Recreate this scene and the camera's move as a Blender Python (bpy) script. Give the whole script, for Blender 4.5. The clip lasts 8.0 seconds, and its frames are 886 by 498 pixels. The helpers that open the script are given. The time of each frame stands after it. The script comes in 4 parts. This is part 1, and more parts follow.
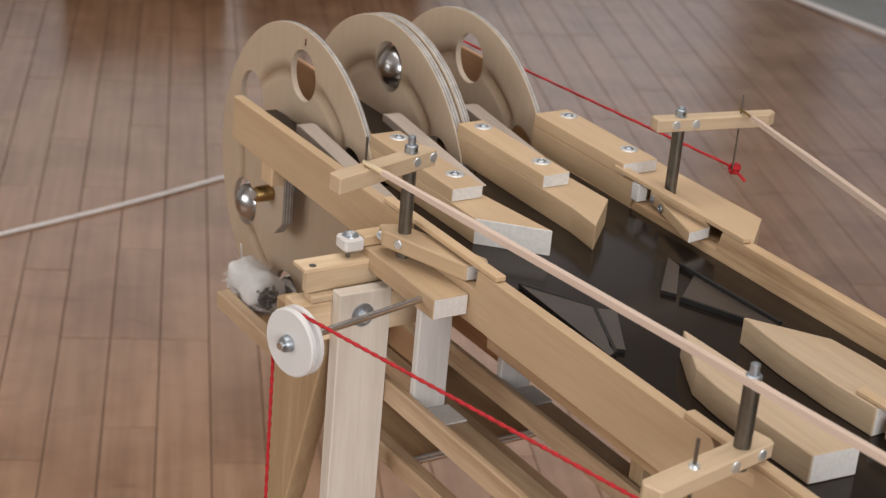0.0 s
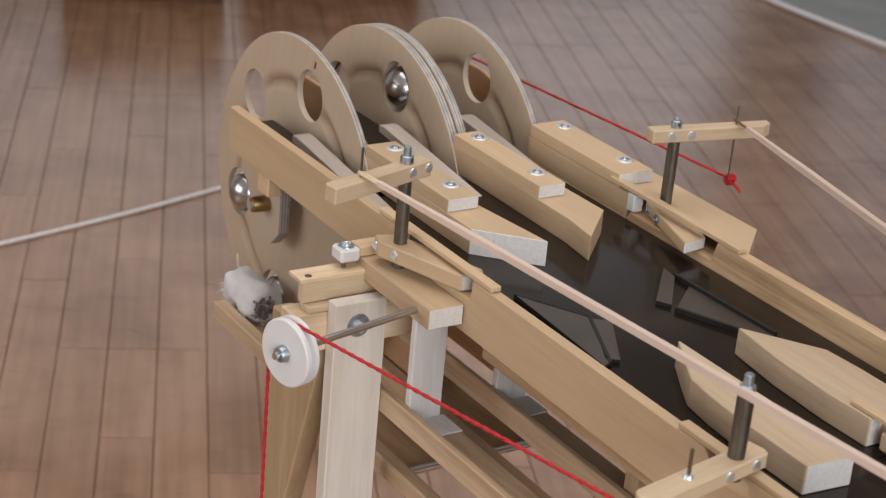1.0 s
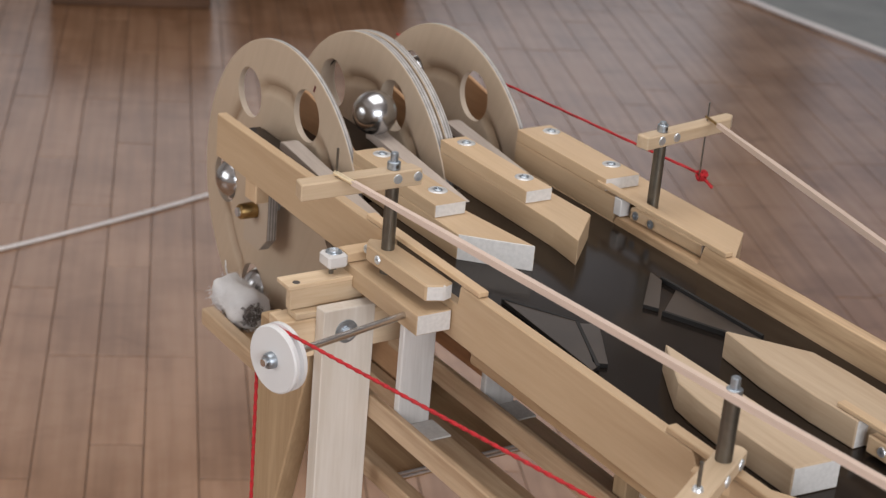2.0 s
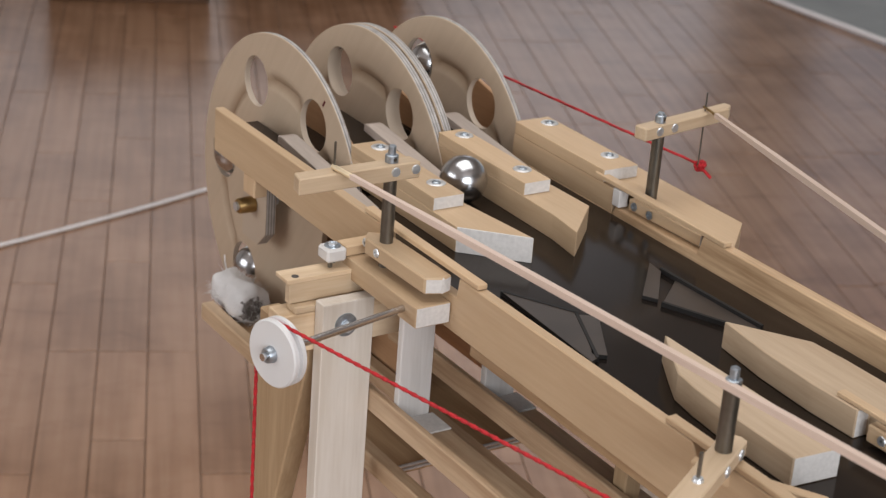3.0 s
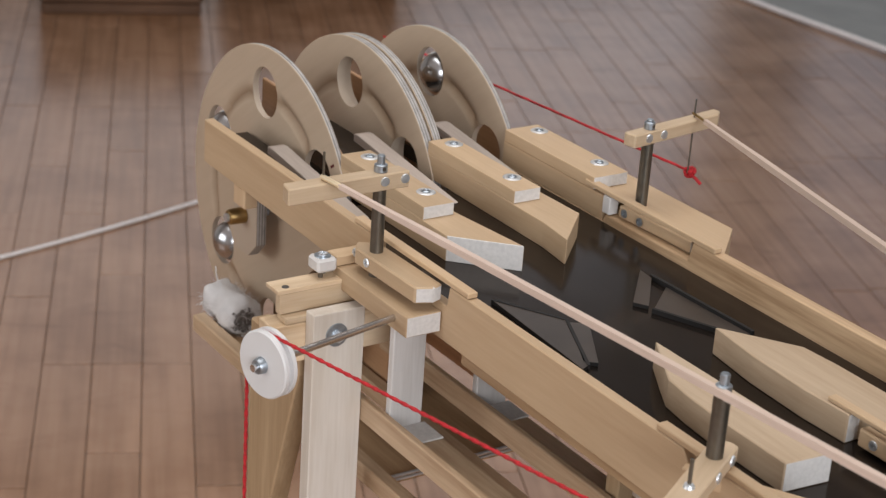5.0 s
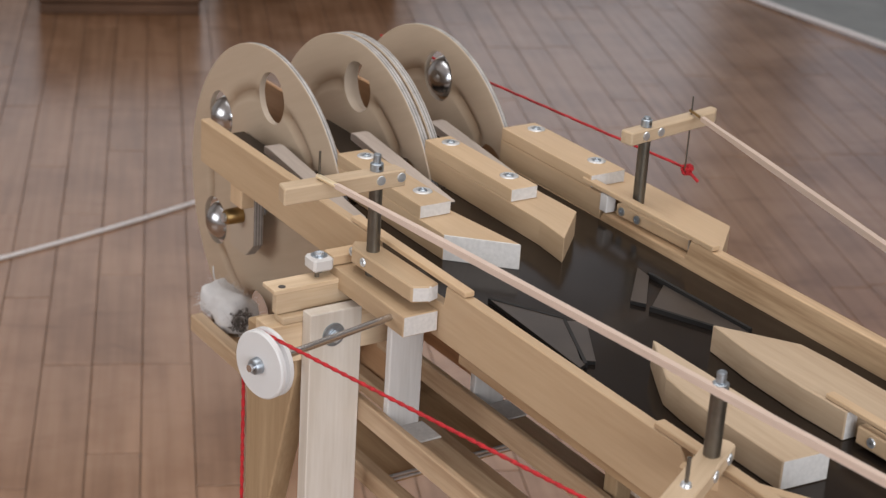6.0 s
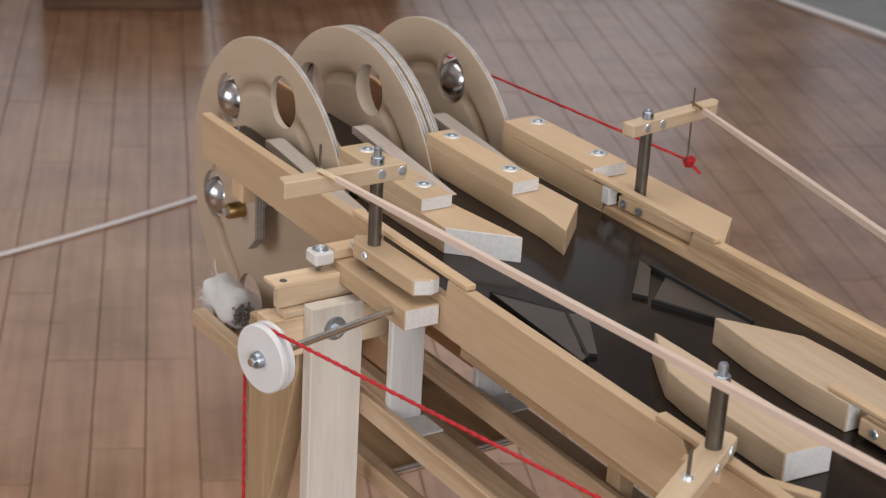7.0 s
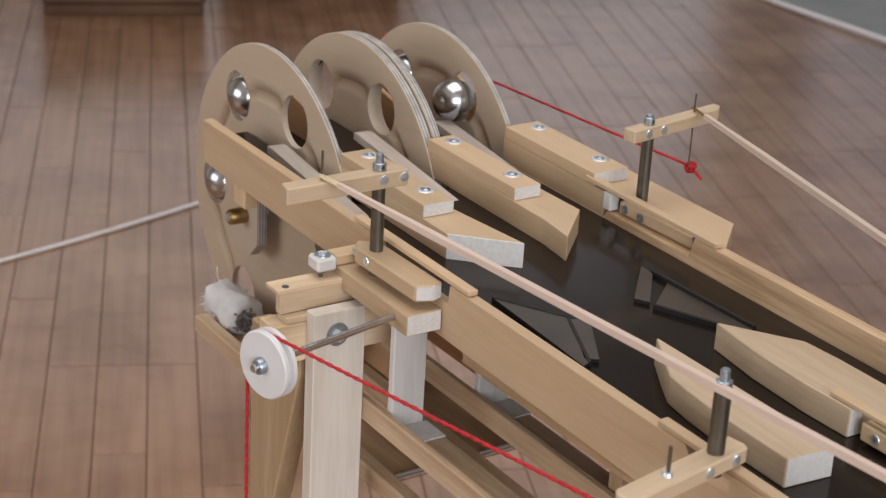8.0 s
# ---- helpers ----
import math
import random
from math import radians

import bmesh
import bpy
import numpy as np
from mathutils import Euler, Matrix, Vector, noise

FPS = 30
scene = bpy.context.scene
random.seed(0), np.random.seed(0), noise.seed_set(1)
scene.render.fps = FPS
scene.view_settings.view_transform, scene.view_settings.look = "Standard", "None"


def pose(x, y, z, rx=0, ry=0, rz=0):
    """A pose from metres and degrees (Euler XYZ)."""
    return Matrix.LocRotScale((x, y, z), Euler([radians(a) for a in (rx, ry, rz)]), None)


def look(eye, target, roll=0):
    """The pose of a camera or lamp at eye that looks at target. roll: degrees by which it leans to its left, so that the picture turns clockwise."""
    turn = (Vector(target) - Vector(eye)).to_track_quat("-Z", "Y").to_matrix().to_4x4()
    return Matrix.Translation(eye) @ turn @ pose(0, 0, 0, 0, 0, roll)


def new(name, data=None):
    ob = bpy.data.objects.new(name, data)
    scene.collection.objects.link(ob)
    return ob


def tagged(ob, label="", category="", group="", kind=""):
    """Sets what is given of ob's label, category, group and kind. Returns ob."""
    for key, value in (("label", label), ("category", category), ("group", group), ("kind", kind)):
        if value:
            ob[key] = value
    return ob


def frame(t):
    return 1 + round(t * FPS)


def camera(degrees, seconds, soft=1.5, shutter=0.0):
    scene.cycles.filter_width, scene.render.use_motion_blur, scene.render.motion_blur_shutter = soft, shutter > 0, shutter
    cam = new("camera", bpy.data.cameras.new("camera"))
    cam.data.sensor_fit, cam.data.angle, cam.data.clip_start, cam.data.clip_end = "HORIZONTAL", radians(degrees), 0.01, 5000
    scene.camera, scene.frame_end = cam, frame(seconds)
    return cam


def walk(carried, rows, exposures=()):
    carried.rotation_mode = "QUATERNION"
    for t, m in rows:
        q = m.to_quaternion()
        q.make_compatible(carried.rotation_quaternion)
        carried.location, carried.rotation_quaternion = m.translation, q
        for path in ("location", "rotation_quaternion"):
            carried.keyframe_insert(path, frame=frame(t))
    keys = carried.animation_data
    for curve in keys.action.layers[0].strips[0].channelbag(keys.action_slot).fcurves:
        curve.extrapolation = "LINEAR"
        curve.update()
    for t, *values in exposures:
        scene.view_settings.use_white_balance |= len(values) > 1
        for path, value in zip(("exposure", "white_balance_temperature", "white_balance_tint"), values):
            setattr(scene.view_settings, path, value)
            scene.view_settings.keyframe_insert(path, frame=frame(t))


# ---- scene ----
cam = camera(27.54, 8.0, soft=1.35, shutter=0.5)
cam.data.dof.use_dof, cam.data.dof.focus_distance, cam.data.dof.aperture_fstop = True, 1.26, 16.0
walk(cam, [
    (0.0, look((0.9991, -0.7743, 1.4663), (-0.0712, -0.0600, 0.9147), 5.225)),
    (0.5, look((1.0001, -0.7721, 1.4671), (-0.0702, -0.0550, 0.9192), 5.267)),
    (1.0, look((1.0018, -0.7732, 1.4672), (-0.0711, -0.0571, 0.9231), 5.263)),
    (1.5, look((1.0041, -0.7732, 1.4681), (-0.0678, -0.0517, 0.9292), 5.261)),
    (3.0, look((1.0047, -0.7715, 1.4690), (-0.0635, -0.0495, 0.9234), 4.507)),
    (3.5, look((1.0023, -0.7684, 1.4684), (-0.0676, -0.0467, 0.9258), 4.460)),
    (4.0, look((1.0042, -0.7684, 1.4690), (-0.0670, -0.0462, 0.9296), 4.234)),
    (4.5, look((1.0064, -0.7691, 1.4690), (-0.0639, -0.0450, 0.9303), 4.064)),
    (6.0, look((1.0058, -0.7634, 1.4682), (-0.0634, -0.0386, 0.9282), 3.636)),
    (6.5, look((1.0055, -0.7626, 1.4679), (-0.0660, -0.0423, 0.9266), 3.349)),
    (7.0, look((1.0056, -0.7599, 1.4669), (-0.0641, -0.0393, 0.9224), 3.316)),
    (7.5, look((1.0061, -0.7605, 1.4679), (-0.0654, -0.0391, 0.9280), 3.313)),
    (8.0, look((1.0063, -0.7617, 1.4683), (-0.0649, -0.0408, 0.9272), 3.236)),
], exposures=[(0.0, 0.0, 6500, 10), (0.5, 0.0, 6400, 10), (1.0, 0.0, 6280, 10), (3.0, 0.0, 6200, 10), (8.0, 0.0, 6200, 10)])

D = 0.95            # height of the machine's deck over the floor

# ---- light ----
world = bpy.data.worlds.new("world")
scene.world = world
world.use_nodes = True
wn = world.node_tree.nodes
sky = wn.new("ShaderNodeTexSky")
sky.sky_type, sky.sun_disc = "NISHITA", False
sky.sun_elevation, sky.sun_rotation = radians(35), radians(-60)
world.node_tree.links.new(sky.outputs[0], wn["Background"].inputs[0])
wn["Background"].inputs[1].default_value = 0.05
scene.view_settings.exposure = 0.0


def window_lamp(name, m, w, h, power, color):
    data = bpy.data.lights.new(name, "AREA")
    data.shape, data.size, data.size_y, data.energy, data.color = "RECTANGLE", w, h, power, color
    ob = new(name, data)
    ob.matrix_world = m
    return ob


window_lamp("window_light", look((4.9, -1.6, 2.3), (0, -0.4, 1.0)), 3.4, 2.0, 192, (0.97, 0.96, 0.96))
window_lamp("window_light", look((-1.0, -4.9, 2.4), (-0.4, 0, 0.9)), 3.4, 2.0, 84, (1.0, 0.955, 0.91))
window_lamp("window_light", look((-5.25, 1.475, 1.45), (0, 1.475, 1.45)), 2.75, 1.8, 5.2, (1.0, 0.82, 0.68))
window_lamp("window_light", look((-5.25, 4.1, 2.1), (0, 4.1, 2.1)), 1.75, 3.15, 7.0, (0.95, 0.93, 0.95))
# added cool fill from the north, lifts the far-right floor
window_lamp("window_light", look((-2.6, 5.3, 1.45), (-2.6, 0, 1.45)), 4.8, 1.8, 3.5, (0.90, 0.92, 1.0))
# added fill for light bounced off the ceiling, no real fitting
window_lamp("ceiling_fill", look((-0.3, 0.1, 3.85), (-0.3, 0.1, 0)), 2.6, 2.6, 70, (1.0, 0.96, 0.91))


# ---- materials ----
def material(name):
    m = bpy.data.materials.new(name)
    m.use_nodes = True
    return m, m.node_tree.nodes, m.node_tree.links, m.node_tree.nodes["Principled BSDF"]


def ramp(n, stops):
    r = n.new("ShaderNodeValToRGB")
    e = r.color_ramp.elements
    while len(e) < len(stops):
        e.new(0.5)
    for k, (p, c) in zip(e, stops):
        k.position, k.color = p, (*c, 1)
    return r


def wood(name, light, dark, axis="x", rough=0.5, grain=1.0, jitter=0.12):
    """Planed wood whose grain runs along one axis."""
    m, n, l, b = material(name)
    tc, mp = n.new("ShaderNodeTexCoord"), n.new("ShaderNodeMapping")
    info = n.new("ShaderNodeObjectInfo")
    s = {"x": (4, 60, 60), "y": (60, 4, 60), "z": (60, 60, 4)}[axis]
    mp.inputs["Scale"].default_value = s
    l.new(tc.outputs["Object"], mp.inputs["Vector"])
    off = n.new("ShaderNodeVectorMath")
    off.operation = "ADD"
    l.new(mp.outputs[0], off.inputs[0])
    rnd = n.new("ShaderNodeMath")
    rnd.operation = "MULTIPLY"
    rnd.inputs[1].default_value = 37.0
    l.new(info.outputs["Random"], rnd.inputs[0])
    l.new(rnd.outputs[0], off.inputs[1])
    big, fine = n.new("ShaderNodeTexNoise"), n.new("ShaderNodeTexNoise")
    big.inputs["Scale"].default_value, big.inputs["Detail"].default_value = 0.9, 3
    big.inputs["Distortion"].default_value = 0.8
    fine.inputs["Scale"].default_value, fine.inputs["Detail"].default_value = 7.0, 4
    l.new(off.outputs[0], big.inputs["Vector"])
    l.new(off.outputs[0], fine.inputs["Vector"])
    mix = n.new("ShaderNodeMath")
    mix.operation = "MULTIPLY_ADD"
    l.new(fine.outputs[0], mix.inputs[0])
    mix.inputs[1].default_value = 0.55
    l.new(big.outputs[0], mix.inputs[2])
    mid = tuple((a + c) / 2 for a, c in zip(light, dark))
    r = ramp(n, [(0.55, light), (0.79, mid), (1.03, dark)])
    l.new(mix.outputs[0], r.inputs[0])
    hsv = n.new("ShaderNodeHueSaturation")
    val = n.new("ShaderNodeMapRange")
    val.inputs["To Min"].default_value, val.inputs["To Max"].default_value = 1 - jitter, 1 + jitter
    l.new(info.outputs["Random"], val.inputs["Value"])
    l.new(val.outputs[0], hsv.inputs["Value"])
    l.new(r.outputs[0], hsv.inputs["Color"])
    l.new(hsv.outputs[0], b.inputs["Base Color"])
    b.inputs["Roughness"].default_value = rough
    bump = n.new("ShaderNodeBump")
    bump.inputs["Strength"].default_value, bump.inputs["Distance"].default_value = 0.12 * grain, 0.001
    l.new(fine.outputs[0], bump.inputs["Height"])
    l.new(bump.outputs[0], b.inputs["Normal"])
    return m


def plain(name, color, rough=0.5, metal=0.0, spots=0.0, scale=60.0, coat=0.0):
    m, n, l, b = material(name)
    b.inputs["Roughness"].default_value, b.inputs["Metallic"].default_value = rough, metal
    b.inputs["Coat Weight"].default_value = coat
    tc, t = n.new("ShaderNodeTexCoord"), n.new("ShaderNodeTexNoise")
    t.inputs["Scale"].default_value, t.inputs["Detail"].default_value = scale, 5
    l.new(tc.outputs["Object"], t.inputs["Vector"])
    r = ramp(n, [(0.3, tuple(c * (1 - spots) for c in color)), (0.7, tuple(min(1, c * (1 + spots)) for c in color))])
    l.new(t.outputs[0], r.inputs[0])
    l.new(r.outputs[0], b.inputs["Base Color"])
    rr = n.new("ShaderNodeMapRange")
    rr.inputs["To Min"].default_value, rr.inputs["To Max"].default_value = rough * 0.8, min(1, rough * 1.25)
    l.new(t.outputs[0], rr.inputs["Value"])
    l.new(rr.outputs[0], b.inputs["Roughness"])
    return m


BEECH = ((0.55, 0.40, 0.25), (0.48, 0.335, 0.20))
M_BEECH_X = wood("beech_along", *BEECH, "x")
M_BEECH_Y = wood("beech_across", *BEECH, "y")
M_BEECH_Z = wood("beech_upright", *BEECH, "z")
M_PINE_Y = wood("pine_across", (0.66, 0.52, 0.36), (0.52, 0.37, 0.22), "y")
M_PINE_Z = wood("pine_upright", (0.66, 0.61, 0.545), (0.56, 0.50, 0.425), "z", jitter=0.05)
M_PALE_Z = wood("pale_upright", (0.60, 0.58, 0.56), (0.5, 0.475, 0.45), "z", jitter=0.05)
M_OAK_X = wood("brown_along", (0.43, 0.29, 0.165), (0.28, 0.17, 0.085), "x")
M_GRAINED_X = wood("grained_along", (0.52, 0.365, 0.22), (0.27, 0.165, 0.085), "x", grain=1.8)
M_CHANNEL = wood("channel_along", (0.57, 0.42, 0.275), (0.39, 0.26, 0.155), "x", grain=1.5)
M_GUARD = wood("red_brown_along", (0.46, 0.27, 0.145), (0.36, 0.20, 0.10), "x")
M_TAN_Z = wood("tan_upright", (0.45, 0.32, 0.19), (0.33, 0.22, 0.12), "z")
M_MAPLE_Y = wood("pale_across", (0.56, 0.43, 0.29), (0.46, 0.335, 0.21), "y", jitter=0.04)
M_MAPLE_X = wood("pale_along", (0.50, 0.385, 0.265), (0.41, 0.30, 0.195), "x", jitter=0.04)
M_PLY = plain("birch_plywood", (0.44, 0.36, 0.28), 0.55, spots=0.06, scale=14)


def ply_edge():
    """Cut plywood edge: thin layers, light and dark by turns, through the thickness."""
    m, n, l, b = material("plywood_edge")
    tc, sep = n.new("ShaderNodeTexCoord"), n.new("ShaderNodeSeparateXYZ")
    l.new(tc.outputs["Object"], sep.inputs[0])
    k = n.new("ShaderNodeMath")
    k.operation = "MULTIPLY"
    k.inputs[1].default_value = 1 / 0.0026
    l.new(sep.outputs[1], k.inputs[0])
    fr = n.new("ShaderNodeMath")
    fr.operation = "FRACT"
    l.new(k.outputs[0], fr.inputs[0])
    r = ramp(n, [(0.0, (0.47, 0.45, 0.43)), (0.45, (0.45, 0.43, 0.41)), (0.55, (0.22, 0.20, 0.19)), (0.95, (0.26, 0.24, 0.22)), (1.0, (0.45, 0.43, 0.41))])
    l.new(fr.outputs[0], r.inputs[0])
    t = n.new("ShaderNodeTexNoise")
    t.inputs["Scale"].default_value, t.inputs["Detail"].default_value = 90, 5
    l.new(tc.outputs["Object"], t.inputs["Vector"])
    tr = ramp(n, [(0.3, (0.7, 0.7, 0.7)), (0.65, (1.05, 1.05, 1.05))])
    l.new(t.outputs[0], tr.inputs[0])
    mx = n.new("ShaderNodeMix")
    mx.data_type, mx.blend_type = "RGBA", "MULTIPLY"
    mx.inputs[0].default_value = 1.0
    l.new(r.outputs[0], mx.inputs[6])
    l.new(tr.outputs[0], mx.inputs[7])
    l.new(mx.outputs[2], b.inputs["Base Color"])
    b.inputs["Roughness"].default_value = 0.7
    return m


M_PLY_EDGE = ply_edge()
# near-black stand-in for the shade inside gaps and holes
M_RECESS = plain("recess_shade", (0.085, 0.072, 0.064), 0.7, spots=0.2, scale=220)


def wheel_ply():
    """Birch plywood with the groove's shade painted in as a darker ring."""
    m, n, l, b = material("wheel_plywood")
    tc = n.new("ShaderNodeTexCoord")
    sep = n.new("ShaderNodeSeparateXYZ")
    l.new(tc.outputs["Object"], sep.inputs[0])
    com = n.new("ShaderNodeCombineXYZ")
    l.new(sep.outputs[0], com.inputs[0])
    l.new(sep.outputs[2], com.inputs[1])
    ln = n.new("ShaderNodeVectorMath")
    ln.operation = "LENGTH"
    l.new(com.outputs[0], ln.inputs[0])
    big = n.new("ShaderNodeTexNoise")
    big.inputs["Scale"].default_value, big.inputs["Detail"].default_value = 22, 3
    l.new(tc.outputs["Object"], big.inputs["Vector"])
    wob = n.new("ShaderNodeMath")
    wob.operation = "MULTIPLY_ADD"
    l.new(big.outputs[0], wob.inputs[0])
    wob.inputs[1].default_value = 0.004
    l.new(ln.outputs["Value"], wob.inputs[2])
    # darkens the radius of the groove, shade put into the colour
    r = ramp(n, [(0.0, (1, 1, 1)), (0.0985, (1, 1, 1)), (0.1035, (0.62, 0.55, 0.48)), (0.1065, (0.60, 0.53, 0.46)), (0.112, (1, 1, 1))])
    l.new(wob.outputs[0], r.inputs[0])
    mp = n.new("ShaderNodeMapping")
    mp.inputs["Scale"].default_value = (5, 40, 60)
    l.new(tc.outputs["Object"], mp.inputs[0])
    g = n.new("ShaderNodeTexNoise")
    g.inputs["Scale"].default_value, g.inputs["Detail"].default_value = 2.5, 5
    l.new(mp.outputs[0], g.inputs["Vector"])
    base = ramp(n, [(0.3, (0.475, 0.375, 0.275)), (0.7, (0.44, 0.345, 0.25))])
    l.new(g.outputs[0], base.inputs[0])
    mx = n.new("ShaderNodeMix")
    mx.data_type, mx.blend_type = "RGBA", "MULTIPLY"
    mx.inputs[0].default_value = 1.0
    l.new(base.outputs[0], mx.inputs[6])
    l.new(r.outputs[0], mx.inputs[7])
    l.new(mx.outputs[2], b.inputs["Base Color"])
    b.inputs["Roughness"].default_value = 0.5
    bump = n.new("ShaderNodeBump")
    bump.inputs["Strength"].default_value, bump.inputs["Distance"].default_value = 0.1, 0.001
    l.new(g.outputs[0], bump.inputs["Height"])
    l.new(bump.outputs[0], b.inputs["Normal"])
    return m


M_WHEEL = wheel_ply()
M_GREYWOOD = wood("grey_strip", (0.46, 0.40, 0.35), (0.36, 0.30, 0.26), "x")
# sawn wood whitened for +X ends, window light put into the colour
M_LIT_SAWN = plain("lit_sawn_wood", (0.61, 0.59, 0.565), 0.7, spots=0.08, scale=350)
M_STEEL = plain("polished_steel", (0.50, 0.51, 0.53), 0.22, 1.0, 0.08, 40)
M_CHROME = plain("bright_steel_rod", (0.66, 0.66, 0.67), 0.24, 1.0, 0.05, 60)
M_ZINC = plain("zinc_plated_steel", (0.70, 0.74, 0.78), 0.38, 0.85, 0.08, 200)
M_WASHER = plain("bright_zinc", (0.66, 0.66, 0.66), 0.5, 0.8, 0.06, 200)
M_SCREW = plain("dull_zinc", (0.36, 0.40, 0.44), 0.4, 0.9, 0.15, 300)
M_ROD = plain("dark_oiled_steel", (0.16, 0.145, 0.12), 0.38, 0.85, 0.15, 120)
M_BRASS = plain("tarnished_brass", (0.36, 0.24, 0.10), 0.38, 1.0, 0.2, 150)
M_BLACK = plain("black_lacquer", (0.011, 0.0085, 0.007), 0.17, 0.0, 0.25, 9)
M_BLACK.node_tree.nodes["Principled BSDF"].inputs["Specular IOR Level"].default_value = 0.38
M_BLACK.node_tree.nodes["Principled BSDF"].inputs["Specular Tint"].default_value = (1.0, 0.80, 0.64, 1)
M_PLATE = plain("black_sheet", (0.052, 0.041, 0.033), 0.33, 0.0, 0.2, 30)
# black for plate edges and grooves, their shade put into the colour
M_GROOVE_DARK = plain("groove_shade", (0.006, 0.005, 0.0045), 0.7, 0.0, 0.2, 40)
M_WHITE = plain("white_plastic", (0.64, 0.635, 0.63), 0.4, 0.0, 0.02, 40)
M_STOP = plain("pale_grey_plastic", (0.58, 0.56, 0.54), 0.5, 0.0, 0.05, 60)
M_CORD = plain("red_cord_fibre", (0.40, 0.010, 0.015), 0.75, 0.0, 0.3, 500)
M_ROPE = plain("white_rope_fibre", (0.84, 0.81, 0.80), 0.85, 0.0, 0.1, 200)
M_WOOL = plain("grey_wool", (0.64, 0.63, 0.63), 0.95, 0.0, 0.1, 60)
M_SOOT = plain("dark_wool", (0.13, 0.115, 0.105), 0.95, 0.0, 0.75, 420)
M_INK = plain("red_ink", (0.10, 0.012, 0.012), 0.7)
M_WALL = plain("white_plaster", (0.55, 0.52, 0.49), 0.9, 0.0, 0.03, 6)
M_CHEST = plain("dark_stained_wood", (0.125, 0.070, 0.043), 0.7, 0.0, 0.3, 5)
M_CHEST.node_tree.nodes["Principled BSDF"].inputs["Specular IOR Level"].default_value = 0.2
M_STONE = plain("grey_stone", (0.33, 0.34, 0.32), 0.6, 0.0, 0.15, 8)


# ---- mesh helpers ----
def finish(bm, bevel=0.0, segs=1):
    if bevel:
        edges = [e for e in bm.edges if e.is_manifold and e.calc_face_angle(0) > 0.6]
        bmesh.ops.bevel(bm, geom=edges, offset=bevel, segments=segs, affect="EDGES", clamp_overlap=True)
    bmesh.ops.recalc_face_normals(bm, faces=bm.faces)
    return bm


def to_mesh(name, bm, mats, smooth=False):
    me = bpy.data.meshes.new(name)
    bm.to_mesh(me)
    bm.free()
    for m in mats if isinstance(mats, (list, tuple)) else [mats]:
        me.materials.append(m)
    if smooth:
        me.polygons.foreach_set("use_smooth", [True] * len(me.polygons))
        me.set_sharp_from_angle(angle=radians(40))
    return me


def part(name, bm, mats, parent, label="", smooth=False):
    ob = new(name, to_mesh(name, bm, mats, smooth))
    ob.parent = parent
    if label:
        tagged(ob, label)
    return ob


def thing(name, label, category, m=None, group="", kind=""):
    ob = new(name)
    ob.empty_display_size = 0.02
    ob.matrix_world = m if m is not None else pose(0, 0, D)
    return tagged(ob, label, category, group, kind)


def box(x0, x1, y0, y1, z0, z1, bevel=0.0006):
    bm = bmesh.new()
    bmesh.ops.create_cube(bm, size=1)
    for v in bm.verts:
        v.co = Vector(((x0 + x1) / 2 + v.co.x * (x1 - x0), (y0 + y1) / 2 + v.co.y * (y1 - y0), (z0 + z1) / 2 + v.co.z * (z1 - z0)))
    return finish(bm, bevel)


def prism(points, z0, z1, bevel=0.0012, axis="z"):
    """A straight prism over a flat outline; axis: the way it is drawn out."""
    bm = bmesh.new()
    put = {"z": lambda a, b, c: (a, b, c), "y": lambda a, b, c: (a, c, b), "x": lambda a, b, c: (c, a, b)}[axis]
    lo = [bm.verts.new(put(a, b, z0)) for a, b in points]
    hi = [bm.verts.new(put(a, b, z1)) for a, b in points]
    k = len(points)
    bm.faces.new(lo), bm.faces.new(hi[::-1])
    for i in range(k):
        bm.faces.new((lo[i], hi[i], hi[(i + 1) % k], lo[(i + 1) % k]))
    bmesh.ops.recalc_face_normals(bm, faces=bm.faces)
    return finish(bm, bevel)


def lathe(profile, segs=32, m=Matrix()):
    """A turned body about z: profile of (radius, height) from bottom to top."""
    bm = bmesh.new()
    rings = []
    for r, z in profile:
        if r < 1e-6:
            rings.append([bm.verts.new(m @ Vector((0, 0, z)))])
        else:
            rings.append([bm.verts.new(m @ Vector((r * math.cos(a), r * math.sin(a), z))) for a in (2 * math.pi * i / segs for i in range(segs))])
    for a, b in zip(rings, rings[1:]):
        for i in range(segs):
            j = (i + 1) % segs
            if len(a) == 1 and len(b) > 1:
                bm.faces.new((a[0], b[j], b[i]))
            elif len(b) == 1 and len(a) > 1:
                bm.faces.new((a[i], a[j], b[0]))
            elif len(a) > 1:
                bm.faces.new((a[i], a[j], b[j], b[i]))
    bmesh.ops.recalc_face_normals(bm, faces=bm.faces)
    return bm


